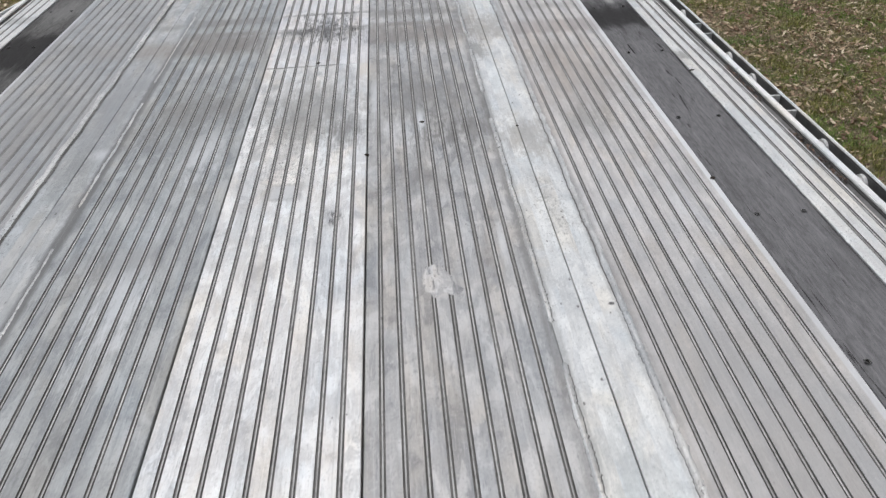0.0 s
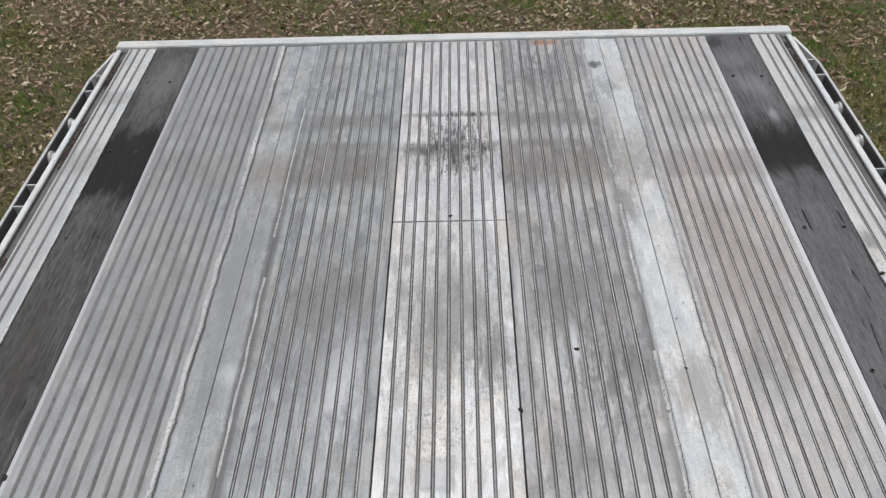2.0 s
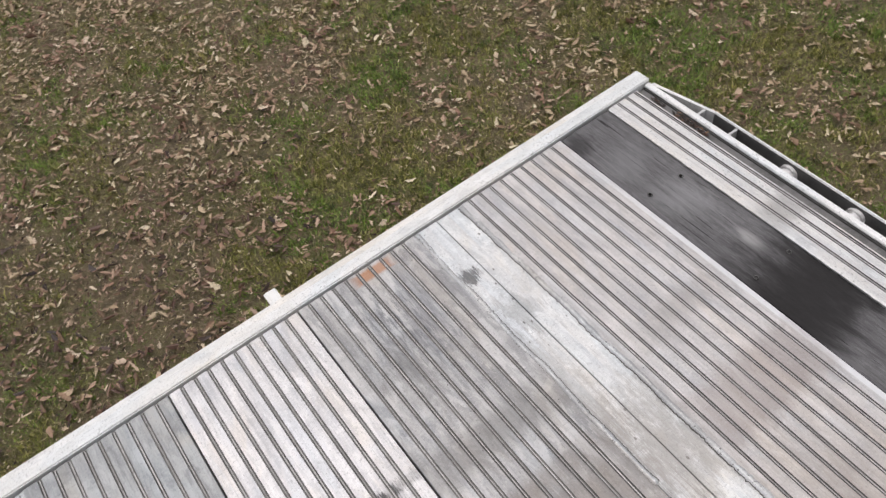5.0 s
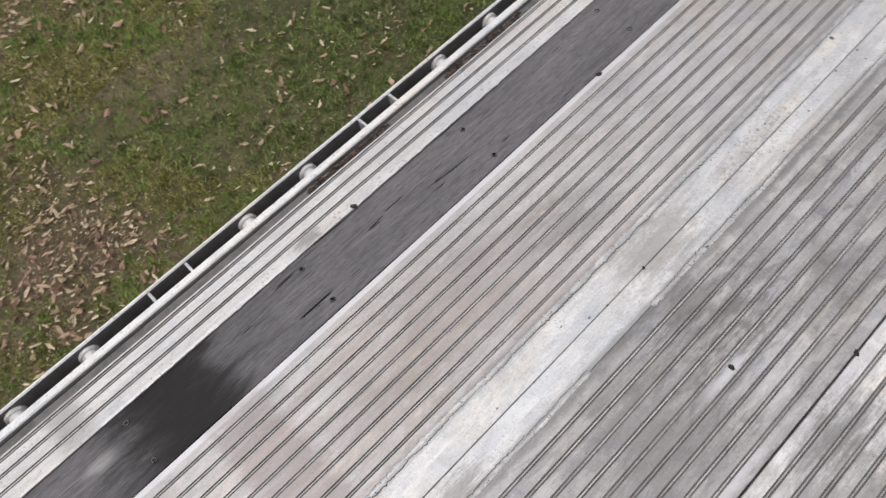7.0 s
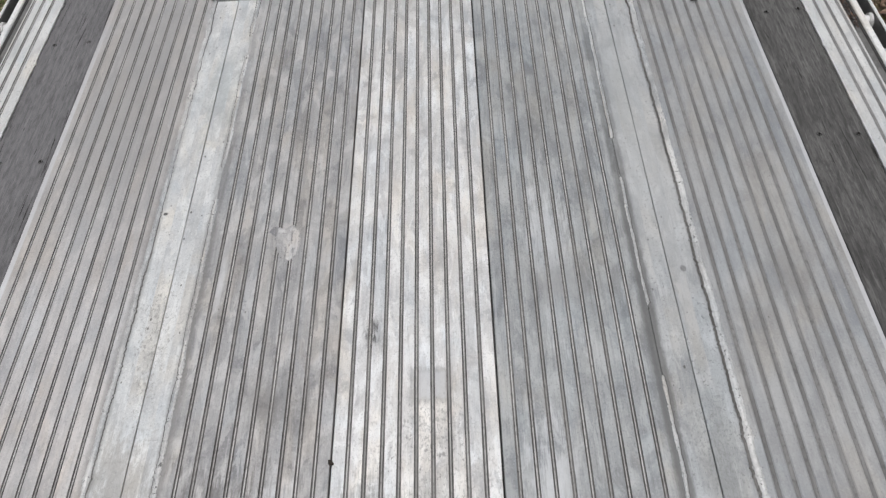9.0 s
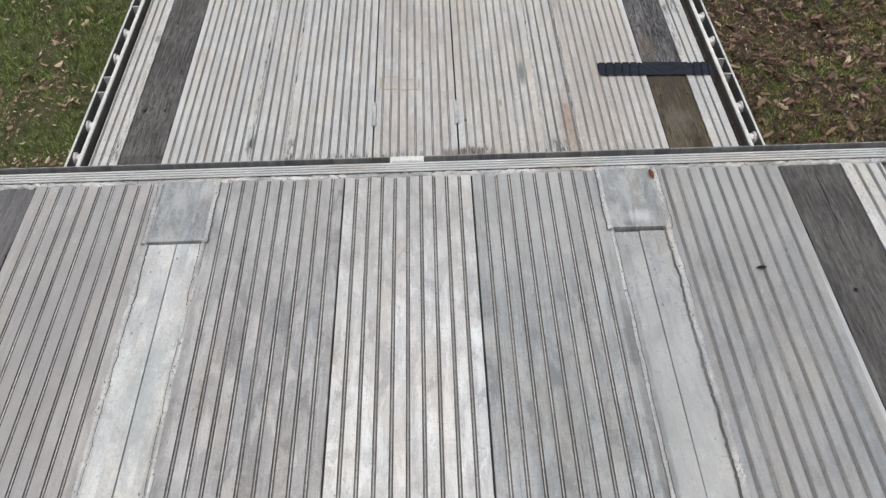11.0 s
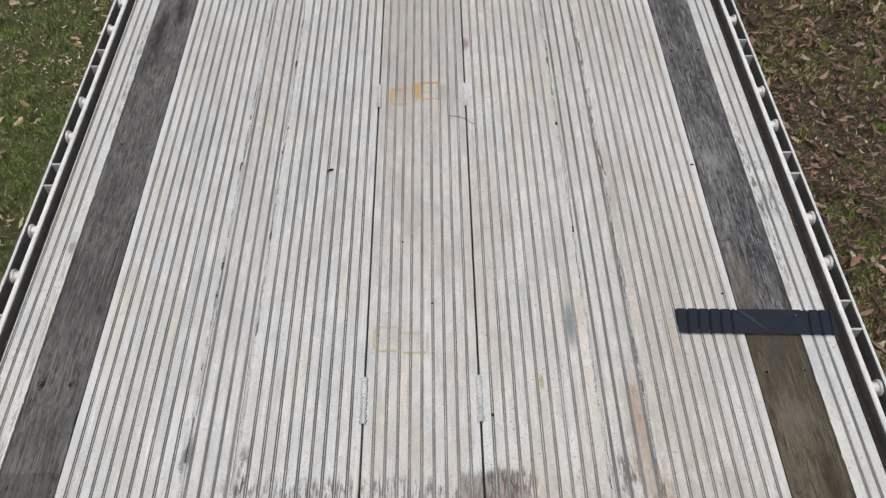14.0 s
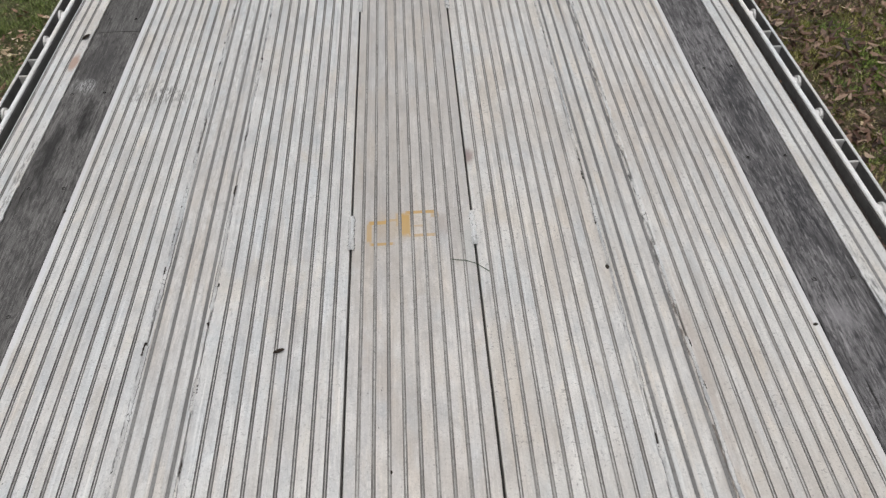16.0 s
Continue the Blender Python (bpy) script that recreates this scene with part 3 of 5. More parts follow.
alu_spool = plain("bright_cast_aluminium", (0.86, 0.85, 0.84), 0.45, 0.3, 0.3, 40)
# Red-brown taken near black, to carry the shade of slot and rail gap.
steel_shade = plain("red_brown_steel_shade", (0.02, 0.0085, 0.0075), 0.9, 0.0, 0.6, 12)
grey_steel = plain("dull_grey_frame", (0.16, 0.155, 0.15), 0.6, 0.2, 0.5, 10)
# Rail sides: dirt plus the shade between the rails, painted into the colour.
rail_dirt_shade = plain("dirty_shaded_rail_side", (0.15, 0.148, 0.143), 0.65, 0.1, 0.6, 25)
# Grey groove centres paint in the soft shading of shallow grooves.
groove_soft = groove_dirt_shade("shallow_groove_shade", (0.17, 0.167, 0.163), (0.27, 0.265, 0.26), 4.0)
groove_rib = groove_dirt_shade("dull_groove_rib", (0.34, 0.33, 0.32), (0.6, 0.59, 0.575), 9.0)
grime_shade_pale = groove_dirt_shade("thin_pale_groove_dirt_shade", (0.22, 0.205, 0.19), (0.4, 0.385, 0.365), 6.0)
gutter_metal = plain("dirty_track_metal", (0.2, 0.195, 0.19), 0.7, 0.1, 0.75, 22)
# Black stands for dirt and for the shade down in the lower track.
gutter_black = plain("black_track_dirt_shade", (0.05, 0.042, 0.038), 0.9, 0.0, 0.7, 40)
hole_black = plain("black_screw_hole", (0.015, 0.014, 0.013), 0.8, 0.0, 0.3, 200)
screw_steel = plain("worn_screw_head", (0.2, 0.195, 0.19), 0.5, 0.4, 0.6, 300)
rubber = plain("black_rubber", (0.025, 0.025, 0.026), 0.75, 0.0, 0.3, 30)
debris_mat = plain("dark_crumb", (0.05, 0.042, 0.035), 0.9, 0.0, 0.5, 300)
leaf_red = plain("curled_rusty_leaf", (0.32, 0.12, 0.06), 0.6, 0.0, 0.6, 120)
leaf_dark = plain("dry_dark_leaf", (0.06, 0.045, 0.034), 0.7, 0.0, 0.5, 120)
twig_mat = plain("thin_grey_green_stem", (0.16, 0.19, 0.15), 0.7, 0.0, 0.3, 100)
tape_mat = plain("black_cloth_tape", (0.013, 0.018, 0.03), 0.42, 0.0, 0.35, 25, gloss=0.25)

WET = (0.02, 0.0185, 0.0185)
wood_up_r = weathered_wood("grey_oak_plank", (0.21, 0.205, 0.21), (0.14, 0.136, 0.14), fur=0.6, worn=0.45, stains=[
    (1, 0.9715, -1.027, 0.003, 0.052, 0.4, 0.25, 1.0, (0.012, 0.011, 0.011)), (1, 1.03, -1.3, 0.0018, 0.03, 0.4, 0.4, 0.9, (0.02, 0.02, 0.02)), (0, 1.028, -0.537, 0.024, 0.055, 0.8, 0.6, 0.85, (0.4, 0.395, 0.39)),
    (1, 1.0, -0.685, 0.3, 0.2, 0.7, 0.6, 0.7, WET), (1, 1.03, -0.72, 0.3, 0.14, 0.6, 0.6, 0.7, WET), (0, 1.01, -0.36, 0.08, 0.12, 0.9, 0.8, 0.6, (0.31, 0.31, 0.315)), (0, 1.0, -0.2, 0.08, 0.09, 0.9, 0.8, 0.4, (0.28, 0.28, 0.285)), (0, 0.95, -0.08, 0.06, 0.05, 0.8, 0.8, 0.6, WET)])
wood_up_l = weathered_wood("grey_oak_plank_damp", (0.16, 0.156, 0.152), (0.09, 0.087, 0.085), worn=0.7, stains=[
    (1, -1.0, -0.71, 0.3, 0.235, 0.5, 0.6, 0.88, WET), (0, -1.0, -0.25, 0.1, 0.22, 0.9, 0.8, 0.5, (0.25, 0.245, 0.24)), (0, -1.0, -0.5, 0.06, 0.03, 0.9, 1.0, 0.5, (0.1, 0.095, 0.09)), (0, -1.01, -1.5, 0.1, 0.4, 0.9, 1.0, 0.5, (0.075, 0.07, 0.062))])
wood_low_l = weathered_wood("split_grey_plank", (0.19, 0.184, 0.18), (0.1, 0.096, 0.094), [
    (0, 1.050, -4.277, 0.009, 0.0135, 0.5, 0.5, 0.95, (0.012, 0.011, 0.011)), (0, 0.974, -4.273, 0.006, 0.009, 0.5, 0.5, 0.95, (0.012, 0.011, 0.011)),
    (2, 1.055, -4.27, 0.022, 0.06, 0.7, 0.9, 1.0, (0.02, 0.019, 0.019)), (2, 0.965, -4.31, 0.015, 0.05, 0.7, 0.9, 0.9, (0.03, 0.028, 0.028)), (2, 1.06, -3.84, 0.02, 0.07, 0.7, 0.9, 1.0, (0.02, 0.019, 0.019)), (2, 0.985, -4.62, 0.05, 0.05, 0.8, 1.0, 0.8, (0.05, 0.048, 0.048)),
    (0, 1.04, -5.8, 0.05, 0.22, 0.9, 1.0, 0.85, (0.025, 0.024, 0.024)), (2, 1.035, -6.16, 0.05, 0.05, 0.8, 1.2, 1.0, (0.42, 0.42, 0.42)), (0, 0.988, -5.96, 0.032, 0.13, 0.9, 0.8, 0.9, (0.02, 0.019, 0.019)), (0, 1.0, -6.28, 0.09, 0.16, 0.9, 0.8, 0.5, (0.06, 0.058, 0.06)), (0, 1.0, -6.4, 0.06, 0.15, 0.9, 1.4, 0.5, (0.05, 0.048, 0.048)), (2, 1.01, -5.1, 0.08, 0.6, 0.8, 1.2, 0.8, (0.06, 0.058, 0.057))], fur=0.95)
wood_low_end = weathered_wood("brown_grey_plank_end", (0.15, 0.14, 0.134), (0.085, 0.077, 0.074), [(0, 0.958, -3.822, 0.009, 0.0135, 0.5, 0.5, 0.95, (0.012, 0.011, 0.011)), (0, 1.041, -3.832, 0.009, 0.0135, 0.5, 0.5, 0.95, (0.012, 0.011, 0.011)), (1, 1.05, -3.84, 0.003, 0.09, 0.5, 0.4, 0.9, (0.02, 0.018, 0.018)), (1, 0.99, -3.75, 0.0025, 0.08, 0.5, 0.4, 0.8, (0.02, 0.018, 0.018))], fur=0.7)
wood_low_r = weathered_wood("silvered_split_plank", (0.27, 0.262, 0.266), (0.07, 0.068, 0.072), [
    (2, -1.04, -4.75, 0.06, 0.3, 0.8, 1.2, 1.0, (0.03, 0.03, 0.036)), (0, -0.98, -5.08, 0.07, 0.06, 0.9, 0.8, 0.5, (0.3, 0.29, 0.3)), (2, -1.02, -5.45, 0.07, 0.22, 0.9, 1.2, 1.0, (0.03, 0.03, 0.035)),
    (2, -1.02, -5.95, 0.07, 0.22, 0.9, 1.2, 1.0, (0.045, 0.045, 0.05)), (0, -0.96, -4.6, 0.05, 0.2, 0.9, 1.0, 0.5, (0.14, 0.115, 0.085))], fur=0.9)
wood_brown = weathered_wood("brown_replacement_plank", (0.17, 0.143, 0.104), (0.095, 0.079, 0.057), [
    (0, -1.045, -3.93, 0.035, 0.17, 0.9, 0.9, 0.75, (0.045, 0.03, 0.02)), (0, -0.965, -3.82, 0.04, 0.1, 0.9, 0.9, 0.55, (0.05, 0.034, 0.022)), (0, -0.98, -3.66, 0.07, 0.12, 0.9, 0.8, 0.4, (0.24, 0.14, 0.07)), (0, -1.0, -4.36, 0.07, 0.12, 0.9, 1.2, 0.65, (0.06, 0.052, 0.047)), (0, -0.955, -4.24, 0.014, 0.05, 0.9, 0.8, 0.75, (0.04, 0.033, 0.028)), (0, -1.0, -4.14, 0.08, 0.09, 0.9, 1.0, 0.45, (0.17, 0.155, 0.14))])

track_mat = by_island("wet_leaf_crumbs", [(0.0, (0.012, 0.008, 0.007)), (0.5, (0.03, 0.018, 0.014)), (0.85, (0.09, 0.045, 0.03)), (1.0, (0.25, 0.15, 0.09))], 0.6)
soil, nt, b, at = start_mat("leafy_lawn_soil")
g1, g2, g3 = grain(nt, at, 1.1, 4, 0.6, 0.4), grain(nt, at, 9, 5, 0.65), grain(nt, at, 60, 4, 0.7)
c = mix(nt, span(nt, g1, 0.4, 0.62), (0.2, 0.19, 0.065), (0.3, 0.235, 0.135))
c = mix(nt, calc(nt, "MULTIPLY", span(nt, g2, 0.42, 0.7), 0.8), c, (0.09, 0.07, 0.045))
c = mix(nt, calc(nt, "MULTIPLY", span(nt, g3, 0.5, 0.75), 0.6), c, (0.34, 0.28, 0.2))
g4 = grain(nt, mapped(nt, at, (1.0, 1.6, 1.0)), 170, 4, 0.75, 0.6)
c = mix(nt, calc(nt, "MULTIPLY", span(nt, g4, 0.52, 0.62), 0.75), c, (0.42, 0.33, 0.24))
c = mix(nt, calc(nt, "MULTIPLY", span(nt, g4, 0.47, 0.38), 0.5), c, (0.03, 0.026, 0.018))
xyz = nt.nodes.new("ShaderNodeSeparateXYZ")
nt.links.new(at, xyz.inputs[0])
rim = calc(nt, "MULTIPLY", calc(nt, "SUBTRACT", g1, 0.5), 2.5)
humus = calc(nt, "MULTIPLY", span(nt, calc(nt, "ADD", xyz.outputs[0], rim), -0.8, -1.3), span(nt, calc(nt, "ADD", xyz.outputs[1], rim), -0.2, -1.4))
c = mix(nt, calc(nt, "MULTIPLY", humus, 0.6), c, (0.075, 0.052, 0.032))
sward = calc(nt, "MULTIPLY", span(nt, calc(nt, "ADD", xyz.outputs[0], rim), 0.8, 1.3), span(nt, calc(nt, "ADD", xyz.outputs[1], rim), -1.6, -2.6))
c = mix(nt, calc(nt, "MULTIPLY", sward, 0.6), c, (0.07, 0.085, 0.025))
put(nt, b.inputs["Base Color"], c)
b.inputs["Roughness"].default_value = 0.95
bump(nt, b, calc(nt, "ADD", g2, g4), 0.9, 0.03)
grass_mat = by_island("short_grass", [(0.0, (0.07, 0.075, 0.014)), (0.35, (0.19, 0.198, 0.034)), (0.7, (0.32, 0.31, 0.07)), (0.9, (0.46, 0.4, 0.14)), (1.0, (0.64, 0.54, 0.3))], 0.6,
                      patch=[(0.0, (0.055, 0.1, 0.013)), (0.4, (0.14, 0.25, 0.03)), (0.8, (0.23, 0.35, 0.05)), (1.0, (0.42, 0.42, 0.14))], tufts=0.7)
lawn_mat = by_island("green_lawn", [(0.0, (0.0462, 0.078, 0.012)), (0.4, (0.126, 0.195, 0.03)), (0.8, (0.21, 0.29, 0.055)), (1.0, (0.37, 0.41, 0.16))], 0.6,
                     patch=[(0.0, (0.0504, 0.08, 0.014)), (0.5, (0.143, 0.2, 0.038)), (1.0, (0.319, 0.36, 0.13))], tufts=0.7)
straw_mat = by_island("dead_thatch", [(0.0, (0.09, 0.062, 0.034)), (0.4, (0.25, 0.185, 0.1)), (0.8, (0.55, 0.445, 0.25)), (1.0, (0.76, 0.66, 0.44))], 0.7, tufts=0.5)
litter_mat = by_island("dry_oak_leaves", [(0.0, (0.09, 0.05, 0.029)), (0.2, (0.27, 0.17, 0.1)), (0.5, (0.49, 0.355, 0.225)), (0.8, (0.62, 0.49, 0.32)), (1.0, (0.8, 0.7, 0.5))], 0.65,
                       patch=[(0.0, (0.12, 0.06, 0.04)), (0.35, (0.34, 0.195, 0.13)), (0.7, (0.54, 0.365, 0.26)), (1.0, (0.76, 0.63, 0.48))])
damp_mat = by_island("damp_brown_leaves", [(0.0, (0.025, 0.013, 0.009)), (0.3, (0.085, 0.042, 0.028)), (0.6, (0.18, 0.1, 0.066)), (0.84, (0.27, 0.165, 0.11)), (1.0, (0.42, 0.31, 0.225))], 0.5)


# ---- mesh helpers ----
def mesh_part(name, verts, faces, mats, parent=None, label="", which=None, smooth=False):
    me = bpy.data.meshes.new(name)
    me.from_pydata(verts, [], faces)
    for m in mats if isinstance(mats, (list, tuple)) else [mats]:
        me.materials.append(m)
    if which is not None:
        me.polygons.foreach_set("material_index", which)
    if smooth:
        me.polygons.foreach_set("use_smooth", [True] * len(faces))
    me.update()
    ob = new(name, me)
    ob.parent = parent
    return tagged(ob, label)


def part(name, bm, material, parent=None, label="", smooth=False):
    me = bpy.data.meshes.new(name)
    bmesh.ops.recalc_face_normals(bm, faces=bm.faces)
    bm.to_mesh(me)
    bm.free()
    me.materials.append(material)
    if smooth:
        me.polygons.foreach_set("use_smooth", [True] * len(me.polygons))
    ob = new(name, me)
    ob.parent = parent
    return tagged(ob, label)


def box_bm(x0, x1, y0, y1, z0, z1, bevel=0.0, bm=None):
    bm = bm or bmesh.new()
    r = bmesh.ops.create_cube(bm, size=1.0)
    for v in r["verts"]:
        v.co = Vector((x0 + (v.co.x + 0.5) * (x1 - x0), y0 + (v.co.y + 0.5) * (y1 - y0), z0 + (v.co.z + 0.5) * (z1 - z0)))
    if bevel:
        edges = list({e for v in r["verts"] for e in v.link_edges})
        bmesh.ops.bevel(bm, geom=edges, offset=bevel, segments=2, affect="EDGES")
    return bm


def rod_bm(p, q, radius, n=12, bm=None):
    bm = bm or bmesh.new()
    p, q = Vector(p), Vector(q)
    m = Matrix.Translation((p + q) / 2) @ (q - p).to_track_quat("Z", "Y").to_matrix().to_4x4()
    bmesh.ops.create_cone(bm, cap_ends=True, segments=n, radius1=radius, radius2=radius, depth=(q - p).length, matrix=m)
    return bm


trailer = tagged(new("step_deck_trailer"), "weathered aluminium step-deck trailer with grooved deck and wood strips", "trailer")

TOP, LOW = 1.5, 0.93
END, STEP, REAR = -3.3, -3.42, -15.0


def deck_panel(name, x0, x1, y0, y1, z, grooves, mat, label="", thick=0.03, step=0.12, seed=0.0, soft=False, wide=0.0044, dirt=None):
    """One deck extrusion: flat lands, twin narrow grooves with dirt and shade in their colour, slightly wavy along its
    length.
    """
    prof = [(x0, -thick, 0), (x0, -0.0012, 0), (x0 + 0.0012, 0, 0)]
    for c in grooves:
        if c - 0.0086 < x0 or c + 0.0086 > x1:
            continue
        if soft:
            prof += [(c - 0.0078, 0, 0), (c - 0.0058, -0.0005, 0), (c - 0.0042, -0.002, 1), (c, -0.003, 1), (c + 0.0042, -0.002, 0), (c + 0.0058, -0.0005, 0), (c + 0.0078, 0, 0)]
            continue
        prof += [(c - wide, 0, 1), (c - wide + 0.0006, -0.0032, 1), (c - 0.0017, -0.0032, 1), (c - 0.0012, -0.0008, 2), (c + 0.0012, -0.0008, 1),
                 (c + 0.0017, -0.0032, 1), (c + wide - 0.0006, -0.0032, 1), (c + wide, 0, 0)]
    prof += [(x1 - 0.0012, 0, 0), (x1, -0.0012, 0), (x1, -thick, 0)]
    n, k = max(1, round(abs(y1 - y0) / step)), len(prof)
    verts, faces, which = [], [], []
    for i in range(n + 1):
        y = y0 + (y1 - y0) * i / n
        for x, dz, _ in prof:
            w = 0.0022 * noise.noise(Vector((x * 3.0, y * 2.2, seed))) + 0.0008 * noise.noise(Vector((x * 14.0, y * 6.0, seed + 7)))
            verts.append((x, y, z + dz + w))
    flip = y1 < y0
    for i in range(n):
        for j in range(k):
            a, bb, cc, d = i * k + j, i * k + (j + 1) % k, (i + 1) * k + (j + 1) % k, (i + 1) * k + j
            faces.append((d, cc, bb, a) if flip else (a, bb, cc, d))
            which.append(prof[j][2])
    faces += [tuple(range(k)), tuple(range(n * k, n * k + k))]
    which += [0, 0]
    return mesh_part(name, verts, faces, [mat, groove_soft if soft else dirt or grime_shade, groove_rib], trailer, label, which)


def bead(name, x, y0, y1, z, r, seed, parent, mat, wob=0.003, along=(0, 1), label="", gaps=0.0, beat=4.0, foot=0.0016):
    """A hand-laid weld bead: lumpy, wandering, run along y (or x)."""
    n, k = max(4, round(abs(y1 - y0) / 0.005)), 9
    verts, faces, which = [], [], []
    for i in range(n + 1):
        s = y0 + (y1 - y0) * i / n
        rr = r * (0.95 + 0.35 * noise.noise(Vector((s * 30, seed, 0))) + 0.5 * noise.noise(Vector((s * 170, seed, 3))))
        sunk = 0.0
        if gaps and noise.noise(Vector((s * beat, seed, 9))) < gaps - 0.5:
            rr, sunk = rr * 0.15, 0.004
        o = x + wob * noise.noise(Vector((s * 9, seed, 5)))
        for j in range(k):
            a = math.pi * j / (k - 1)
            u, h = o + (max(rr, 0.0006) + (foot if j in (0, k - 1) else 0.0)) * 1.15 * math.cos(a), z - 0.002 - sunk + max(rr, 0.0006) * math.sin(a)
            verts.append((u, s, h) if along == (0, 1) else (s, u, h))
    for i in range(n):
        for j in range(k - 1):
            faces.append((i * k + j, i * k + j + 1, (i + 1) * k + j + 1, (i + 1) * k + j))
            # Outer faces are dark: dirt and a painted shadow line along the bead.
            which.append(1 if j in (0, k - 2) else 0)
    return mesh_part(name, verts, faces, [mat, grime_shade], parent, label, which, smooth=True)


P = 0.0318
centre = [P * i for i in range(-4, 5)]
mid = [0.187 + P * i for i in range(9)]
outer = [0.6365 + 0.0323 * i for i in range(9)]
low_outer = [0.643 + 0.032 * i for i in range(9)]
edge = [1.121, 1.152, 1.181]

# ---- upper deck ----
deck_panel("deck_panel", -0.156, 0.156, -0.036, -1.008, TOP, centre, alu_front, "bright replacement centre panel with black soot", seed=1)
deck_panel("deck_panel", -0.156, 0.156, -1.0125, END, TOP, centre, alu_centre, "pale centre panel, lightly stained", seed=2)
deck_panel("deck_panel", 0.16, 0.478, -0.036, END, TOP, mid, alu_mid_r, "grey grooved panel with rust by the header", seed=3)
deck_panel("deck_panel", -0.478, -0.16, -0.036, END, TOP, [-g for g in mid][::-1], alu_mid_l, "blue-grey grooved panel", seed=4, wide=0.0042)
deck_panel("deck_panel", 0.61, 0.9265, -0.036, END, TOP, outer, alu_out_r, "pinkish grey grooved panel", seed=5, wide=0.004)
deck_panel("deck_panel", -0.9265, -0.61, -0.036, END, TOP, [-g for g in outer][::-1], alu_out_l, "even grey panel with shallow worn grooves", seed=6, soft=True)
for s in (1, -1):
    m = alu_strip_r if s > 0 else alu_strip_l
    a, bq, cq = s * 0.4785, s * 0.5405, s * 0.6095
    drop, stop = (TOP - 0.0025, -3.09) if s > 0 else (TOP - 0.0045, -3.0865)
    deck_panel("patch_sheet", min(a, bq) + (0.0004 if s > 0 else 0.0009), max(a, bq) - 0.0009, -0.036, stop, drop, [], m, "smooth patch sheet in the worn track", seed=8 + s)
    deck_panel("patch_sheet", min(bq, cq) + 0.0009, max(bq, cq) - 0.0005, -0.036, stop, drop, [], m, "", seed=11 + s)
    deck_panel("end_plate", min(a, cq) - 0.004, max(a, cq) + 0.004, -3.095, END, TOP + 0.0025, [], alu_plate, "dull welded end plate", seed=14 + s)
    for k, edge_x in enumerate((s * 0.4735, s * 0.6145)):
        bead("weld_bead", edge_x, -3.088, -3.292, TOP + 0.003, 0.0055, 81 + k + s, trailer, alu_weld, 0.004)
    bead("weld_bead", s * 0.4785, -0.04, -3.29, TOP, 0.005 if s > 0 else 0.0034, 20 + s, trailer, alu_weld, 0.004, gaps=0.3)
    bead("weld_bead", s * 0.6115, -0.04, -3.29, TOP - 0.001, 0.006 if s > 0 else 0.0068, 30 + s, trailer, alu_weld, 0.004, gaps=0.0, label="thick uneven weld bead", foot=0.0016 if s > 0 else 0.0034)
    e0, e1 = (1.0895, 1.19) if s > 0 else (-1.19, -1.0895)
    deck_panel("edge_panel", e0, e1, -0.036, END, TOP, [s * g for g in edge][::s], alu_edge, "white narrow edge extrusion", seed=17 + s, soft=s < 0)



def ground_spot(lobes, z, seed, deck_seed):
    """Patch of weld ground flat over the grooves: lumpy, thin at its edge, outline from overlapping ovals (x, y, rx, ry)."""
    cx, cy = lobes[0][:2]
    n, rings, verts, faces = 64, 10, [], []
    for i in range(n):
        a = 2 * math.pi * i / n
        far = max(q / 400 for q in range(40) if any(((cx + q / 400 * math.cos(a) - x) / rx) ** 2 + ((cy + q / 400 * math.sin(a) - y) / ry) ** 2 <= 1 for x, y, rx, ry in lobes))
        far *= 1 + 0.2 * noise.noise(Vector((math.cos(a) * 2.5, math.sin(a) * 2.5, seed)))
        for k in range(rings + 1):
            u = k / rings
            x, y = cx + far * u * math.cos(a), cy + far * u * math.sin(a)
            w = 0.0022 * noise.noise(Vector((x * 3.0, y * 2.2, deck_seed))) + 0.0008 * noise.noise(Vector((x * 14.0, y * 6.0, deck_seed + 7)))
            lump = 0.0026 * noise.noise(Vector((x * 110, y * 60, seed))) + 0.0012 * math.exp(-((u - 0.85) / 0.1) ** 2)
            verts.append((x, y, z + w + (-0.0014 if k == rings else 0.0012 + lump)))
    for i in range(n):
        for k in range(rings):
            a, bq = i * (rings + 1) + k, (i + 1) % n * (rings + 1) + k
            faces.append((a, a + 1, bq + 1, bq))
    return mesh_part("ground_weld", verts, faces, alu_spot, trailer, "pale repair spot ground flat over two grooves", smooth=True)


ground_spot([(0.29, -2.15, 0.026, 0.052), (0.322, -2.186, 0.024, 0.013), (0.306, -2.16, 0.02, 0.03)], TOP, 4.0, 3)

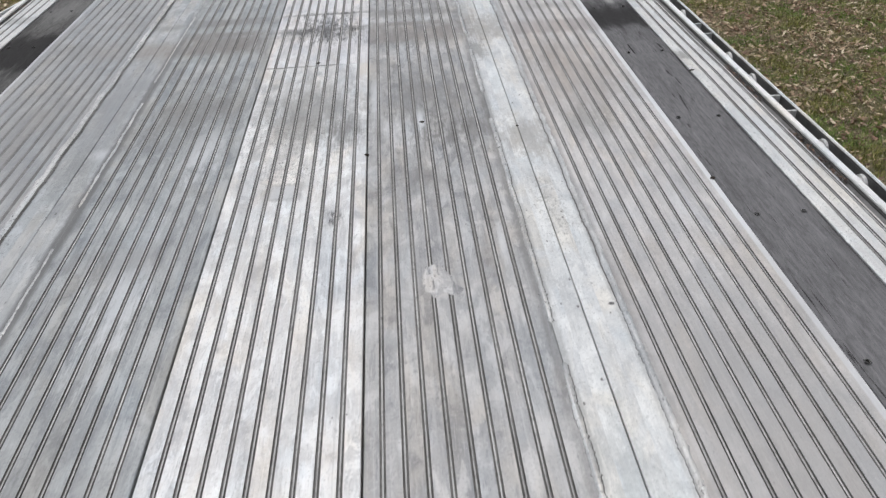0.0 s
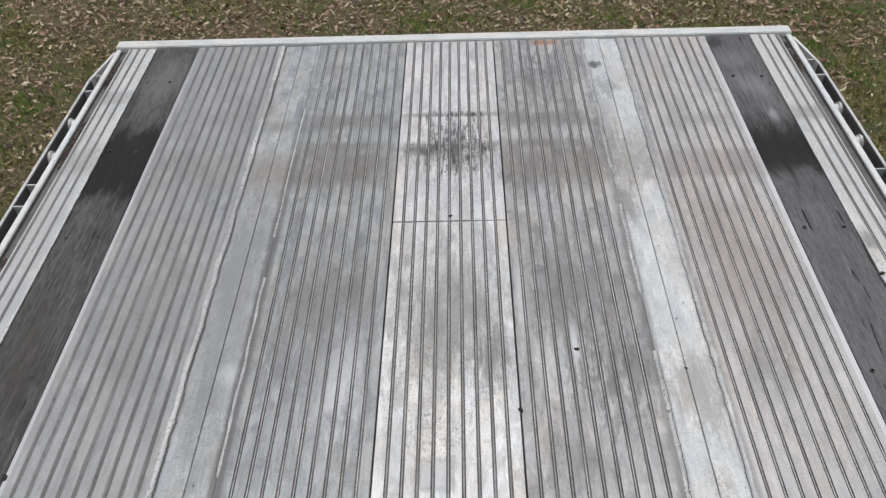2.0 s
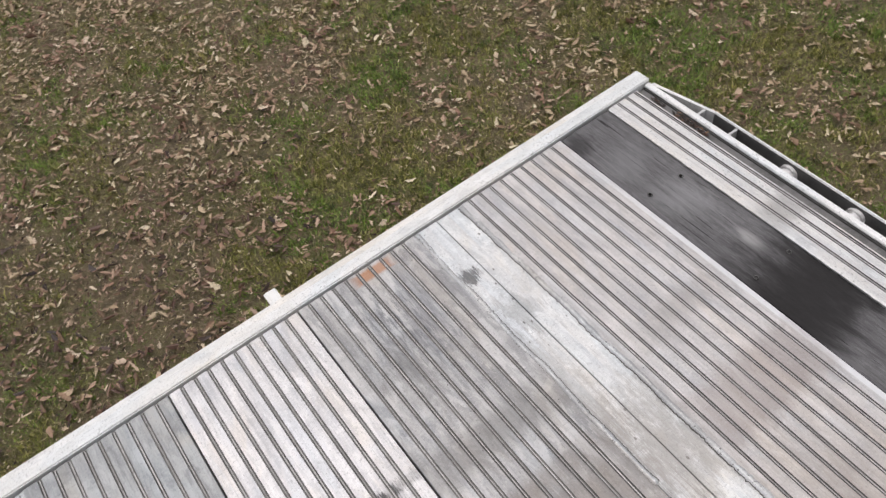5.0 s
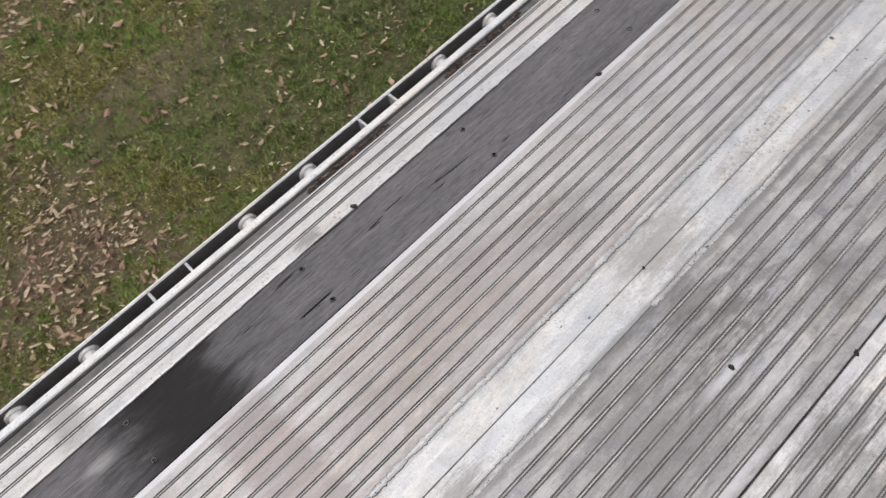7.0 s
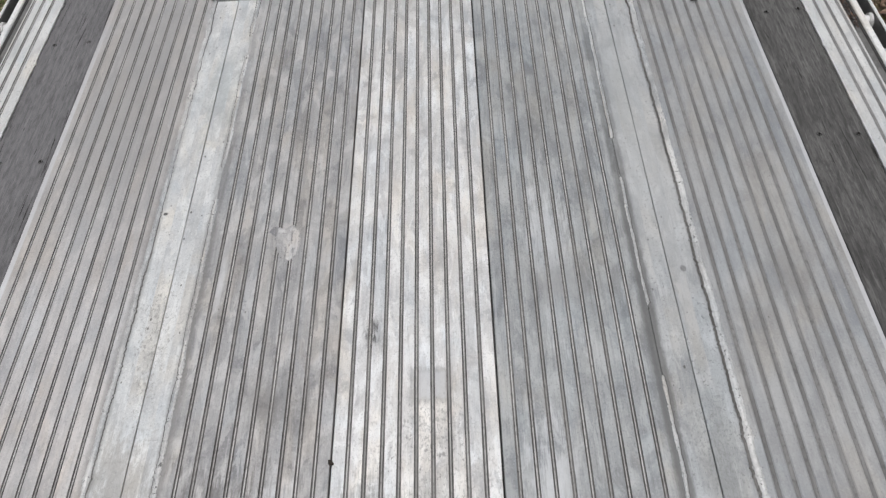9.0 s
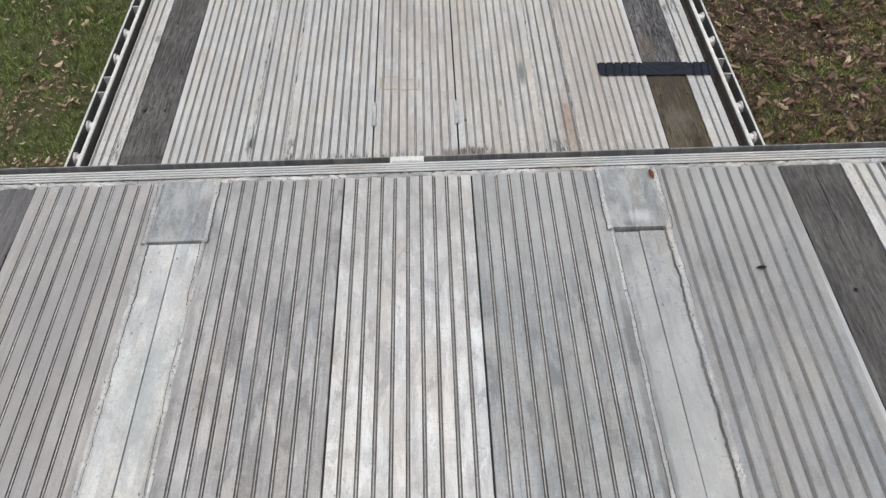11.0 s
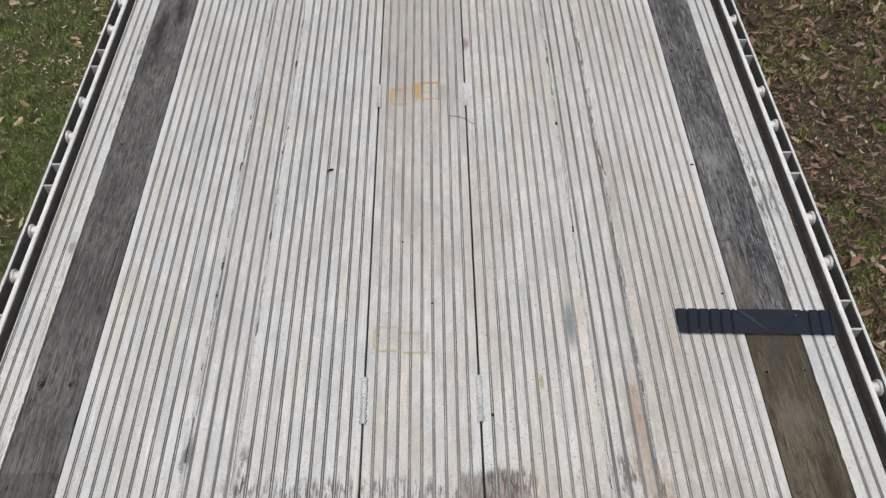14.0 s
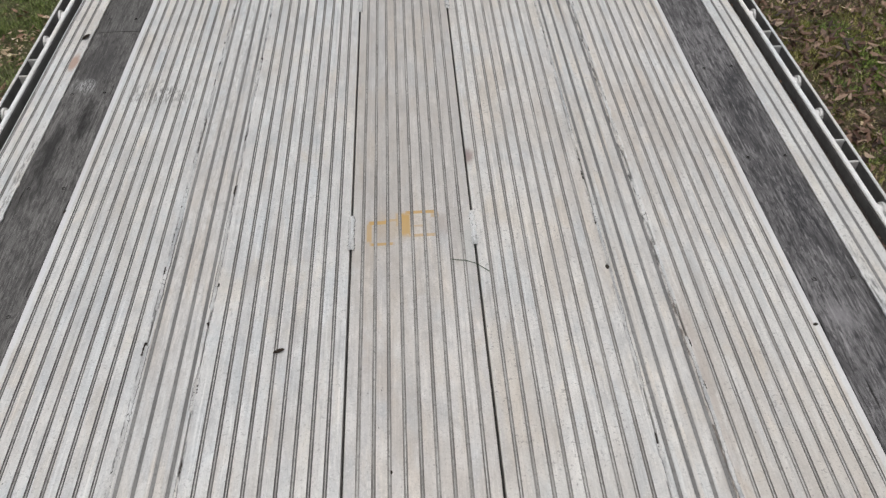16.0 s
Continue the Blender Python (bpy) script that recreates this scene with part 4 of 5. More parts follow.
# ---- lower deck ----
deck_panel("deck_panel", -0.155, 0.155, STEP, REAR, LOW, centre, alu_low_c, "warm stained centre panel with orange rust marks", seed=21, dirt=grime_shade_pale)
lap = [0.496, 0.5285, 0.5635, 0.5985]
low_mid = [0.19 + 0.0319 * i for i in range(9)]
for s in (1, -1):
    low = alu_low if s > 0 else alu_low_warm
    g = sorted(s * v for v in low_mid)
    deck_panel("deck_panel", *sorted((s * 0.161, s * 0.4795)), STEP, REAR, LOW, g, low, "worn pale grooved panel", seed=22 + s, dirt=grime_shade if s > 0 else grime_shade_pale)
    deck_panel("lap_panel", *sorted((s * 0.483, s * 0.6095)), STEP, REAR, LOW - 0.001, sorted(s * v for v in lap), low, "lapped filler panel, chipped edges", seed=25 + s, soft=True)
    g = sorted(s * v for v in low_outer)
    deck_panel("deck_panel", *sorted((s * 0.6135, s * 0.926)), STEP, REAR, LOW, g, low, seed=28 + s, dirt=grime_shade if s > 0 else grime_shade_pale)
    deck_panel("edge_panel", *sorted((s * 1.0895, s * (1.19 if s > 0 else 1.181))), STEP, REAR, LOW, sorted(s * v for v in edge), alu_edge, seed=31 + s, soft=s < 0)
    bead("lap_weld", s * 0.4815, STEP - 0.02, -9.0, LOW, 0.0034, 40 + s, trailer, alu_weld, 0.004, gaps=0.42)
    bead("lap_weld", s * 0.6115, STEP - 0.02, -9.0, LOW, 0.0036, 43 + s, trailer, alu_weld, 0.004, gaps=0.36)
    for k, seam in enumerate((0.4785, 0.6155)):
        bead("seam_dirt", s * seam, STEP - 0.25, -9.0, LOW, 0.0028 if s > 0 else 0.0022, 90 + 3 * k + s, trailer, gutter_black, 0.006, gaps=0.72, beat=17.0, label="black crumbs of dirt along the lap seam")
    for k, (a, bq) in enumerate(((-4.28, -4.14), (-5.49, -5.365), (-6.7, -6.56), (-7.9, -7.77))):
        bead("stitch_weld", s * 0.158, a, bq, LOW, 0.0074, 50 + k + s, trailer, alu_weld, 0.002, label="short stitch weld across the panel joint")


# ---- wood strips with screws ----
def plank(x0, x1, y0, y1, z, mat, rows, label, seed, across=(0.16, 0.79)):
    n, k = round(abs(y1 - y0) / 0.04), 7
    verts, faces = [], []
    for i in range(n + 1):
        y = y0 + (y1 - y0) * i / n
        for j in range(k):
            t = j / (k - 1)
            rag = 0.005 * max(0.0, noise.noise(Vector((y * 9, j * 3.0, seed)))) if j in (0, k - 1) else 0.0
            x = x0 + (x1 - x0) * t + (rag if j == 0 else -rag)
            verts.append((x, y, z - 0.002 + 0.0022 * noise.noise(Vector((x * 30, y * 4, seed))) - (0.003 if j in (0, k - 1) else 0)))
        verts += [(x1, y, z - 0.035), (x0, y, z - 0.035)]
    k += 2
    for i in range(n):
        for j in range(k):
            faces.append((i * k + j, (i + 1) * k + j, (i + 1) * k + (j + 1) % k, i * k + (j + 1) % k))
    faces += [tuple(range(k)), tuple(range(n * k + k - 1, n * k - 1, -1))]
    ob = mesh_part("plank", verts, faces, mat, trailer, label)
    for y in rows:
        for f in across:
            x = x0 + (x1 - x0) * f + random.uniform(-0.006, 0.006)
            yy, zz = y + random.uniform(-0.006, 0.006), z - 0.0002
            rings = [(0.0064, 0.0), (0.0054, 0.0008), (0.0042, 0.0006), (0.0036, -0.0018)]
            ring = [(x + r * math.cos(a * math.pi / 6), yy + r * math.sin(a * math.pi / 6), zz + h) for r, h in rings for a in range(12)]
            quads = [(q * 12 + a, q * 12 + (a + 1) % 12, q * 12 + 12 + (a + 1) % 12, q * 12 + 12 + a) for q in range(3) for a in range(12)]
            mesh_part("screw", ring, quads + [tuple(range(36, 48))], [hole_black, screw_steel], ob, which=[0] * 12 + [1] * 12 + [0] * 13)
    return ob


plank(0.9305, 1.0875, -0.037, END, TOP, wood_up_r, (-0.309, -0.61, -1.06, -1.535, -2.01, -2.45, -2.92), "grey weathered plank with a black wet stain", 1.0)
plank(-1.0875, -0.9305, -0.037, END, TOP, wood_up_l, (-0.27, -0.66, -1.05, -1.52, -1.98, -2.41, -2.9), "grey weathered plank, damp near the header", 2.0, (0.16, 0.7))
low_rows = [-3.83, -4.28, -4.74, -5.2, -5.66, -6.12, -6.58, -7.04]
plank(0.9305, 1.0875, STEP, -4.0224, LOW, wood_low_end, [-3.83], "short brown-grey plank end", 3.0)
plank(0.9305, 1.0875, -4.023, -6.49, LOW, wood_low_l, low_rows[1:6], "split grey plank", 4.0)
plank(0.9305, 1.0875, -6.494, REAR, LOW, wood_up_l, low_rows[6:], "paler grey plank with curved grain", 7.0)
plank(-1.0875, -0.9305, STEP, -4.44, LOW, wood_brown, low_rows[:2], "brown replacement plank", 5.0)
plank(-1.0875, -0.9305, -4.443, REAR, LOW, wood_low_r, low_rows[2:], "silvered plank with dark splits", 6.0)


def ragged_lip(s, y0, y1, z, seed, reach=0.006):
    """Bent and flaking inner lip of an edge panel, lying over the plank beside it."""
    n, verts, faces = round(abs(y1 - y0) / 0.006), [], []
    for i in range(n + 1):
        y = y0 + (y1 - y0) * i / n
        w = 0.7 * noise.noise(Vector((y * 14, seed, 0))) + 0.8 * noise.noise(Vector((y * 52, seed, 4)))
        out = 0.0015 + 0.001 * noise.noise(Vector((y * 120, seed, 8))) + reach * max(0.0, w - 0.12)
        verts += [(s * (1.0885 - out), y, z + 0.0012), (s * 1.0925, y, z + 0.0022), (s * 1.0925, y, z - 0.004), (s * (1.0885 - out), y, z - 0.0022)]
    for i in range(n):
        for j in range(4):
            faces.append((i * 4 + j, i * 4 + (j + 1) % 4, i * 4 + 4 + (j + 1) % 4, i * 4 + 4 + j))
    return mesh_part("edge_lip", verts, faces, alu_edge, trailer, "flaking bright lip over the plank edge")


for s in (1, -1):
    ragged_lip(s, -0.04, END, TOP, 3.0 + s)
    ragged_lip(s, STEP, -10.0, LOW, 7.0 + s)

# ---- header, sides, rub rails ----
part("header", box_bm(-1.243, 1.243, -0.029, 0.018, TOP - 0.2, TOP + 0.005, 0.003), alu_head, trailer, "white header rail across the front edge")


bm = box_bm(0.128, 0.16, 0.019, 0.128, TOP - 0.098, TOP - 0.09, 0.002)
box_bm(0.128, 0.16, 0.019, 0.025, TOP - 0.15, TOP - 0.0985, 0.001, bm)
part("front_bracket", bm, alu_rail, trailer, "small pale bracket under the header rail")


def side(s, y0, y1, z, pockets, taper):
    def bx(name, x0, x1, a, bq, z0, z1, mat, label="", bevel=0.0015, under=trailer):
        return part(name, box_bm(*sorted((s * x0, s * x1)), min(a, bq), max(a, bq), z0, z1, bevel), mat, under, label)
    bx("gutter", 1.1905 if taper or s > 0 else 1.1815, 1.2195 if taper else 1.2235, y0, y1, z - 0.05, z - (0.016 if taper else 0.04), gutter_metal if taper else gutter_black, "grey winch track holding leaf dirt")
    # Both rails are split into a darkened, shaded body and a bright top.
    rail = bx("side_rail", 1.22 if taper else 1.224, 1.24, y0, y1, z - 0.14, z - 0.0115, rail_dirt_shade, "side rail, sides dark for dirt and shade, bright top")
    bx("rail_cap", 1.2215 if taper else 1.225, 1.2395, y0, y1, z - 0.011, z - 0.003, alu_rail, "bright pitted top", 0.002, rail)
    # Near-black flange paints the deep shadow between side rail and rub rail.
    bx("rail_flange", 1.2405, 1.276, y0 - (0.16 if taper else 0.0), y1, z - 0.14, z - 0.13, steel_shade)
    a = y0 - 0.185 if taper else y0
    rail = bx("rub_rail", 1.278, 1.2855, a, y1, z - 0.09, z - 0.0165, rail_dirt_shade, "flat rub rail, inside dark for dirt and shade, bright top edge")
    bx("rail_cap", 1.2778, 1.2858, a, y1, z - 0.016, z - 0.01, alu_rail, "lighter top edge of the rub rail", 0.002, rail)
    if taper:
        bm = bmesh.new()
        pts = [(s * 1.243, y0 - 0.004), (s * 1.253, y0 - 0.004), (s * 1.2855, a - 0.0005), (s * 1.278, a - 0.0005)]
        vs = [bm.verts.new((x, y, zz)) for zz in (z - 0.09, z - 0.012) for x, y in pts]
        for f in ((0, 1, 2, 3), (4, 5, 6, 7), (0, 1, 5, 4), (1, 2, 6, 5), (2, 3, 7, 6), (3, 0, 4, 7)):
            bm.faces.new([vs[i] for i in f])
        part("rail_end", bm, alu_rail, rail)
    else:
        bx("rail_end", 1.2405, 1.2775, y0, y0 - 0.006, z - 0.09, z - 0.014, alu_rail)
    for c in pockets:
        for y in (c - 0.049, c + 0.049):
            if y > y0 - 0.02:
                continue
            bx("stake_pocket_plate", 1.2405, 1.2775, y - 0.003, y + 0.003, z - 0.1, z - 0.014, alu_edge, bevel=0.0008)
        for y in (c - 0.21, c - 0.39):
            if y > y1 + 0.05 and y < y0 - 0.02:
                bm = rod_bm((s * 1.2405, y, z - 0.045), (s * 1.2775, y, z - 0.045), 0.017, 14)
                rod_bm((s * 1.2405, y, z - 0.045), (s * 1.248, y, z - 0.045), 0.024, 14, bm)
                rod_bm((s * 1.27, y, z - 0.045), (s * 1.2775, y, z - 0.045), 0.024, 14, bm)
                part("chain_spool", bm, alu_spool, trailer, "bright round chain spool", smooth=False)


for s in (1, -1):
    side(s, -0.031, END - 0.03, TOP, [-0.24 - 0.609 * i for i in range(5)], True)
    side(s, STEP, REAR, LOW, [-3.24 - 0.6125 * i for i in range(19)], False)

# rear edge of the upper deck, step face
# Dark body colour stands for the grey shadows between the bright ribs.
trim = part("rear_trim", box_bm(-1.246, 1.246, -3.335, -3.301, TOP - 0.12, TOP + 0.001, 0.002), grime_shade, trailer, "ribbed white trim along the step edge")
for k in range(4):
    y = -3.3058 - 0.0085 * k
    part("trim_rib", box_bm(-1.245, 1.245, y - 0.0028, y + 0.0028, TOP + 0.0012, TOP + 0.005, 0.001), alu_trim, trim)


def weld_zone(y0, y1, z, seed):
    """Rough welded seam with spatter lumps and low spots coloured dark, run across the deck."""
    nx, ny = 820, 9
    verts, faces, which = [], [], []
    for i in range(nx + 1):
        x = -1.238 + 2.476 * i / nx
        for j in range(ny + 1):
            t = j / ny
            y = y0 + (y1 - y0) * t + (0.009 * noise.noise(Vector((x * 16, seed, 1))) + 0.005 * noise.noise(Vector((x * 60, seed, 2)))) * (1 if j == ny else 0.3)
            h = 0.0042 * noise.noise(Vector((x * 75, y * 130, seed))) + 0.003 * noise.noise(Vector((x * 210, y * 260, seed + 3))) + 0.0035 * math.sin(math.pi * t)
            verts.append((x, y, z + (-0.004 if j in (0, ny) else max(h, -0.001))))
    for i in range(nx):
        for j in range(ny):
            a = i * (ny + 1) + j
            faces.append((a, a + 1, a + ny + 2, a + ny + 1))
            which.append(1 if verts[a][2] - z < 0.0002 and 0 < j < ny - 1 else 0)
    return mesh_part("weld_seam", verts, faces, [alu_weld_cross, grime_shade], trailer, "rough spattered weld seam along the step edge", which, smooth=True)


weld_zone(-3.3012, -3.2865, TOP + 0.0006, 61)
# Slot floor colour is red-brown with the slot's own shade put in.
part("edge_slot", box_bm(-1.244, 1.244, -3.362, -3.3355, TOP - 0.06, TOP - 0.022, 0.001), steel_shade, trailer, "dark red-brown slot behind the step edge trim")
part("edge_lip", box_bm(-1.244, 1.244, -3.3652, -3.3625, TOP - 0.12, TOP - 0.003, 0.0006), alu_plate, trailer, "thin dull outer lip of the slot")
# Unseen closing face, near black for the shaded gap below the step.
part("step_face", box_bm(-1.2, 1.2, -3.4, -3.3685, LOW - 0.3, TOP - 0.13), steel_shade, trailer, "dark step bulkhead")
part("front_lip", box_bm(-1.19, 1.19, STEP + 0.0005, STEP + 0.008, LOW - 0.12, LOW + 0.003, 0.001), alu_edge, trailer)
# Added unseen sheets, coloured dark so that the panel gaps look shaded.
part("gap_backing", box_bm(-1.19, 1.19, END + 0.01, -0.035, TOP - 0.036, TOP - 0.0315), grime_shade, trailer)
part("gap_backing", box_bm(-1.19, 1.19, REAR + 0.05, STEP - 0.01, LOW - 0.0405, LOW - 0.036), grime_shade, trailer)
bm = box_bm(-0.04, 0.046, -3.362, -3.336, TOP - 0.0215, TOP + 0.001, 0.002)
box_bm(-0.036, 0.042, -3.346, -3.337, TOP + 0.001, TOP + 0.006, 0.002, bm)
part("edge_bracket", bm, alu_rail, trailer, "bright folded bracket on the step edge")

# ---- under frame ----
for s in (1, -1):
    for (y0, y1, z0, z1) in ((-0.2, -3.3, 1.18, 1.42), (-3.2, REAR + 0.1, 0.52, 0.86)):
        bm = box_bm(s * 0.48 - 0.006, s * 0.48 + 0.006, y1, y0, z0, z1)
        box_bm(s * 0.48 - 0.06, s * 0.48 + 0.06, y1, y0, z0 - 0.012, z0, 0, bm)
        box_bm(s * 0.48 - 0.06, s * 0.48 + 0.06, y1, y0, z1, z1 + 0.012, 0, bm)
        part("main_beam", bm, grey_steel, trailer)
    leg = part("landing_leg", box_bm(s * 0.7 - 0.06, s * 0.7 + 0.06, -4.7, -4.58, 0.05, 0.86, 0.004), grey_steel, trailer)
    part("foot", box_bm(s * 0.7 - 0.13, s * 0.7 + 0.13, -4.77, -4.51, 0.0, 0.05, 0.006), grey_steel, leg)
for i in range(6):
    y = -0.35 - 0.6 * i
    part("cross_member", box_bm(-1.2, 1.2, y - 0.03, y + 0.03, TOP - 0.055, TOP - 0.0365), grey_steel, trailer)
for i in range(19):
    y = -3.9 - 0.6 * i
    part("cross_member", box_bm(-1.2, 1.2, y - 0.03, y + 0.03, LOW - 0.06, LOW - 0.041), grey_steel, trailer)
for y in (-12.2, -13.5):
    axle = part("axle", rod_bm((-0.9, y, 0.42), (0.9, y, 0.42), 0.06, 12), grey_steel, trailer)
    for s in (1, -1):
        bm = rod_bm((s * 0.72, y, 0.42), (s * 1.2, y, 0.42), 0.42, 32)
        bmesh.ops.bevel(bm, geom=[e for e in bm.edges if len(e.link_faces) == 2 and e.calc_face_angle() > 1.0], offset=0.04, segments=3, affect="EDGES")
        part("tyre", bm, rubber, axle)
        part("rim", rod_bm((s * 1.19, y, 0.42), (s * 1.206, y, 0.42), 0.26, 24), alu_rail, axle)

# ---- ground ----
ground = mesh_part("ground", [(-400, -400, 0), (400, -400, 0), (400, 400, 0), (-400, 400, 0)], [(0, 1, 2, 3)], soil)
tagged(ground, "short lawn soil strewn with dry leaves", "ground", kind="structure")
rng = np.random.default_rng(5)


def patches(x, y, size, seed):
    """Smooth value noise from 0 to 1."""
    g = np.random.default_rng(seed).random((64, 64))
    u, v = x / size + 31.3, y / size + 17.7
    i, j = np.floor(u).astype(int), np.floor(v).astype(int)
    fu, fv = u - i, v - j
    fu, fv = fu * fu * (3 - 2 * fu), fv * fv * (3 - 2 * fv)
    q = lambda a, c: g[a % 64, c % 64]
    return (q(i, j) * (1 - fu) + q(i + 1, j) * fu) * (1 - fv) + (q(i, j + 1) * (1 - fu) + q(i + 1, j + 1) * fu) * fv


def scatter(n, x0, x1, y0, y1):
    x, y = rng.uniform(x0, x1, n), rng.uniform(y0, y1, n)
    keep = ~((np.abs(x) < 1.0) & (y < -0.3))
    return x[keep], y[keep]


def stuff(name, verts, nface, corners, mat, label, category):
    me = bpy.data.meshes.new(name)
    nv = len(verts)
    me.vertices.add(nv)
    me.vertices.foreach_set("co", verts.astype(np.float32).ravel())
    me.loops.add(corners.size)
    me.loops.foreach_set("vertex_index", corners.astype(np.int32).ravel())
    me.polygons.add(nface)
    me.polygons.foreach_set("loop_start", np.arange(0, corners.size, corners.shape[1], dtype=np.int32))
    me.update(calc_edges=True)
    me.validate()
    me.materials.append(mat)
    return tagged(new(name, me), label, category, kind="stuff")


PLOTS = ((-4.7, 5.3, -1.0, 6.1), (0.95, 3.7, -9.3, -1.0), (-3.7, -0.95, -9.3, -1.0), (3.7, 5.3, -4.2, -1.0))
WIDE = (-9.0, 9.0, -13.0, 9.0)


drift = np.random.default_rng(77)


def spill(v, start, way):
    """Strews what lies past start further out, so that a plot thins away."""
    return v + way * np.maximum(way * (v - start), 0) * np.abs(drift.normal(0, 3.0, len(v)))


def sow(per_m2, wide):
    """Even scatter over the plots round the trailer, with a thin fringe further out."""
    spots = []
    for q in PLOTS:
        x, y = scatter(int(per_m2 * (q[1] - q[0]) * (q[3] - q[2])), *q)
        x = spill(spill(x, q[0] + 0.4, -1) if q[0] < -3 else x, q[1] - 0.4, 1) if q[1] > 3 else spill(x, q[0] + 0.4, -1)
        y = spill(y, q[3] - 0.4, 1) if q[3] > 0 else spill(y, q[2] + 0.4, -1)
        spots.append((x, y))
    spots.append(scatter(wide, *WIDE))
    return np.concatenate([q[0] for q in spots]), np.concatenate([q[1] for q in spots])


def near(x, y, spots):
    return np.clip(sum(k * np.exp(-((x - a) ** 2 + (y - b) ** 2) / (r * r)) for a, b, r, k in spots), 0, 1)


GREEN = ((0.9, 1.64, 0.34, 1.0), (1.57, 2.14, 0.2, 1.0), (3.1, 0.6, 0.45, 0.8), (1.3, 1.15, 0.25, 0.8), (1.35, 3.0, 0.3, 0.6), (3.7, -1.6, 0.7, 0.7), (0.2, 0.7, 0.3, 0.7))
HEAPS = ((1.22, 2.63, 0.2, 1.0), (1.63, 1.76, 0.24, 1.0), (0.29, 2.02, 0.4, 0.9), (2.4, 1.7, 0.3, 0.8), (2.92, -0.62, 0.26, 1.0), (3.25, -0.75, 0.2, 0.7), (-0.15, 1.9, 0.5, 0.7), (-1.5, 2.4, 0.6, 0.7), (2.9, 0.2, 0.3, 0.5), (1.7, 4.3, 1.0, 0.5), (2.6, 2.6, 0.5, 0.5))


def turf(x, y):
    """From 0, bare and littered, to 1, thick grass."""
    n = 0.3 * patches(x, y, 0.8, 1) + 0.4 * patches(x, y, 0.26, 2) + 0.3 * patches(x, y, 0.1, 3)
    lawn = np.clip((x - 0.9) / 0.8, 0, 1) * np.clip((0.4 - y) / 1.6, 0, 1)
    litter = np.clip((-1.0 - x) / 0.2, 0, 1) * np.clip((-0.4 - y) / 1.4, 0, 1)
    return np.clip(0.5 + (n - 0.5) * 2.3 + 0.3 * lawn - 0.1 * litter + 0.55 * near(x, y, GREEN) - 0.6 * near(x, y, HEAPS), 0, 1)


# loose blades, then tufts
x, y = sow(9500, 90000)
g = turf(x, y)
keep = rng.random(len(x)) < 0.25 + 0.75 * g
x, y, g = x[keep], y[keep], g[keep]
cx, cy = sow(420, 0)
cg = turf(cx, cy)
keep = rng.random(len(cx)) < cg * 1.1 - 0.12
cx, cy, cg = (np.repeat(q[keep], 12) for q in (cx, cy, cg))
spread = rng.normal(0, 0.014, (2, len(cx)))
tall = np.concatenate([np.zeros(len(x)), np.ones(len(cx))])
x, y, g = np.concatenate([x, cx + spread[0]]), np.concatenate([y, cy + spread[1]]), np.concatenate([g, cg])
n = len(x)
a = rng.uniform(0, 2 * np.pi, n)
lean = np.where(tall > 0, rng.uniform(0.2, 1.2, n), rng.uniform(0.6, 1.5, n))
ln = np.where(tall > 0, rng.uniform(0.025, 0.055, n), rng.uniform(0.014, 0.036, n))
w = rng.uniform(0.0018, 0.0042, n)
dx, dy = np.cos(a), np.sin(a)
base = np.stack([x, y, np.full(n, -0.002)], 1)
sidev = np.stack([-dy * w, dx * w, np.zeros(n)], 1)
tip = base + np.stack([dx * ln * np.sin(lean), dy * ln * np.sin(lean), ln * np.cos(lean) + 0.004], 1)
v = np.stack([base - sidev, base + sidev, tip], 1)
straw = (rng.random(n) < 0.75 - 0.75 * g) & (tall < 1)
mown = (x > 0.9) & (y < -2.0 + 2.4 * (patches(x, y, 0.5, 41) - 0.5))
v[straw, 2] = v[straw, 0] + (v[straw, 2] - v[straw, 0]) * 0.7
straw &= ~mown | (rng.random(n) < 0.15)
v[mown & (tall < 1), 2, 2] *= 0.7
for sel, m, text in ((straw, straw_mat, "dead straw-coloured thatch between the grass"), (~straw & ~mown, grass_mat, "short patchy olive-green lawn grass"), (~straw & mown, lawn_mat, "short dense green lawn beside the lower deck")):
    k = int(sel.sum())
    stuff("thatch" if m is straw_mat else "grass", v[sel].reshape(-1, 3), k, np.arange(3 * k).reshape(-1, 3), m, text, "grass")

# fallen leaves: whole ones and fragments
LOBED = [(-0.5, 0.03), (-0.36, 0.5), (-0.24, 0.34), (-0.06, 0.95), (0.06, 0.55), (0.24, 0.9), (0.36, 0.45), (0.5, 0.0)]
SMOOTH = [(-0.5, 0.03), (-0.34, 0.5), (-0.18, 0.8), (-0.02, 0.97), (0.14, 1.0), (0.28, 0.8), (0.4, 0.45), (0.5, 0.0)]


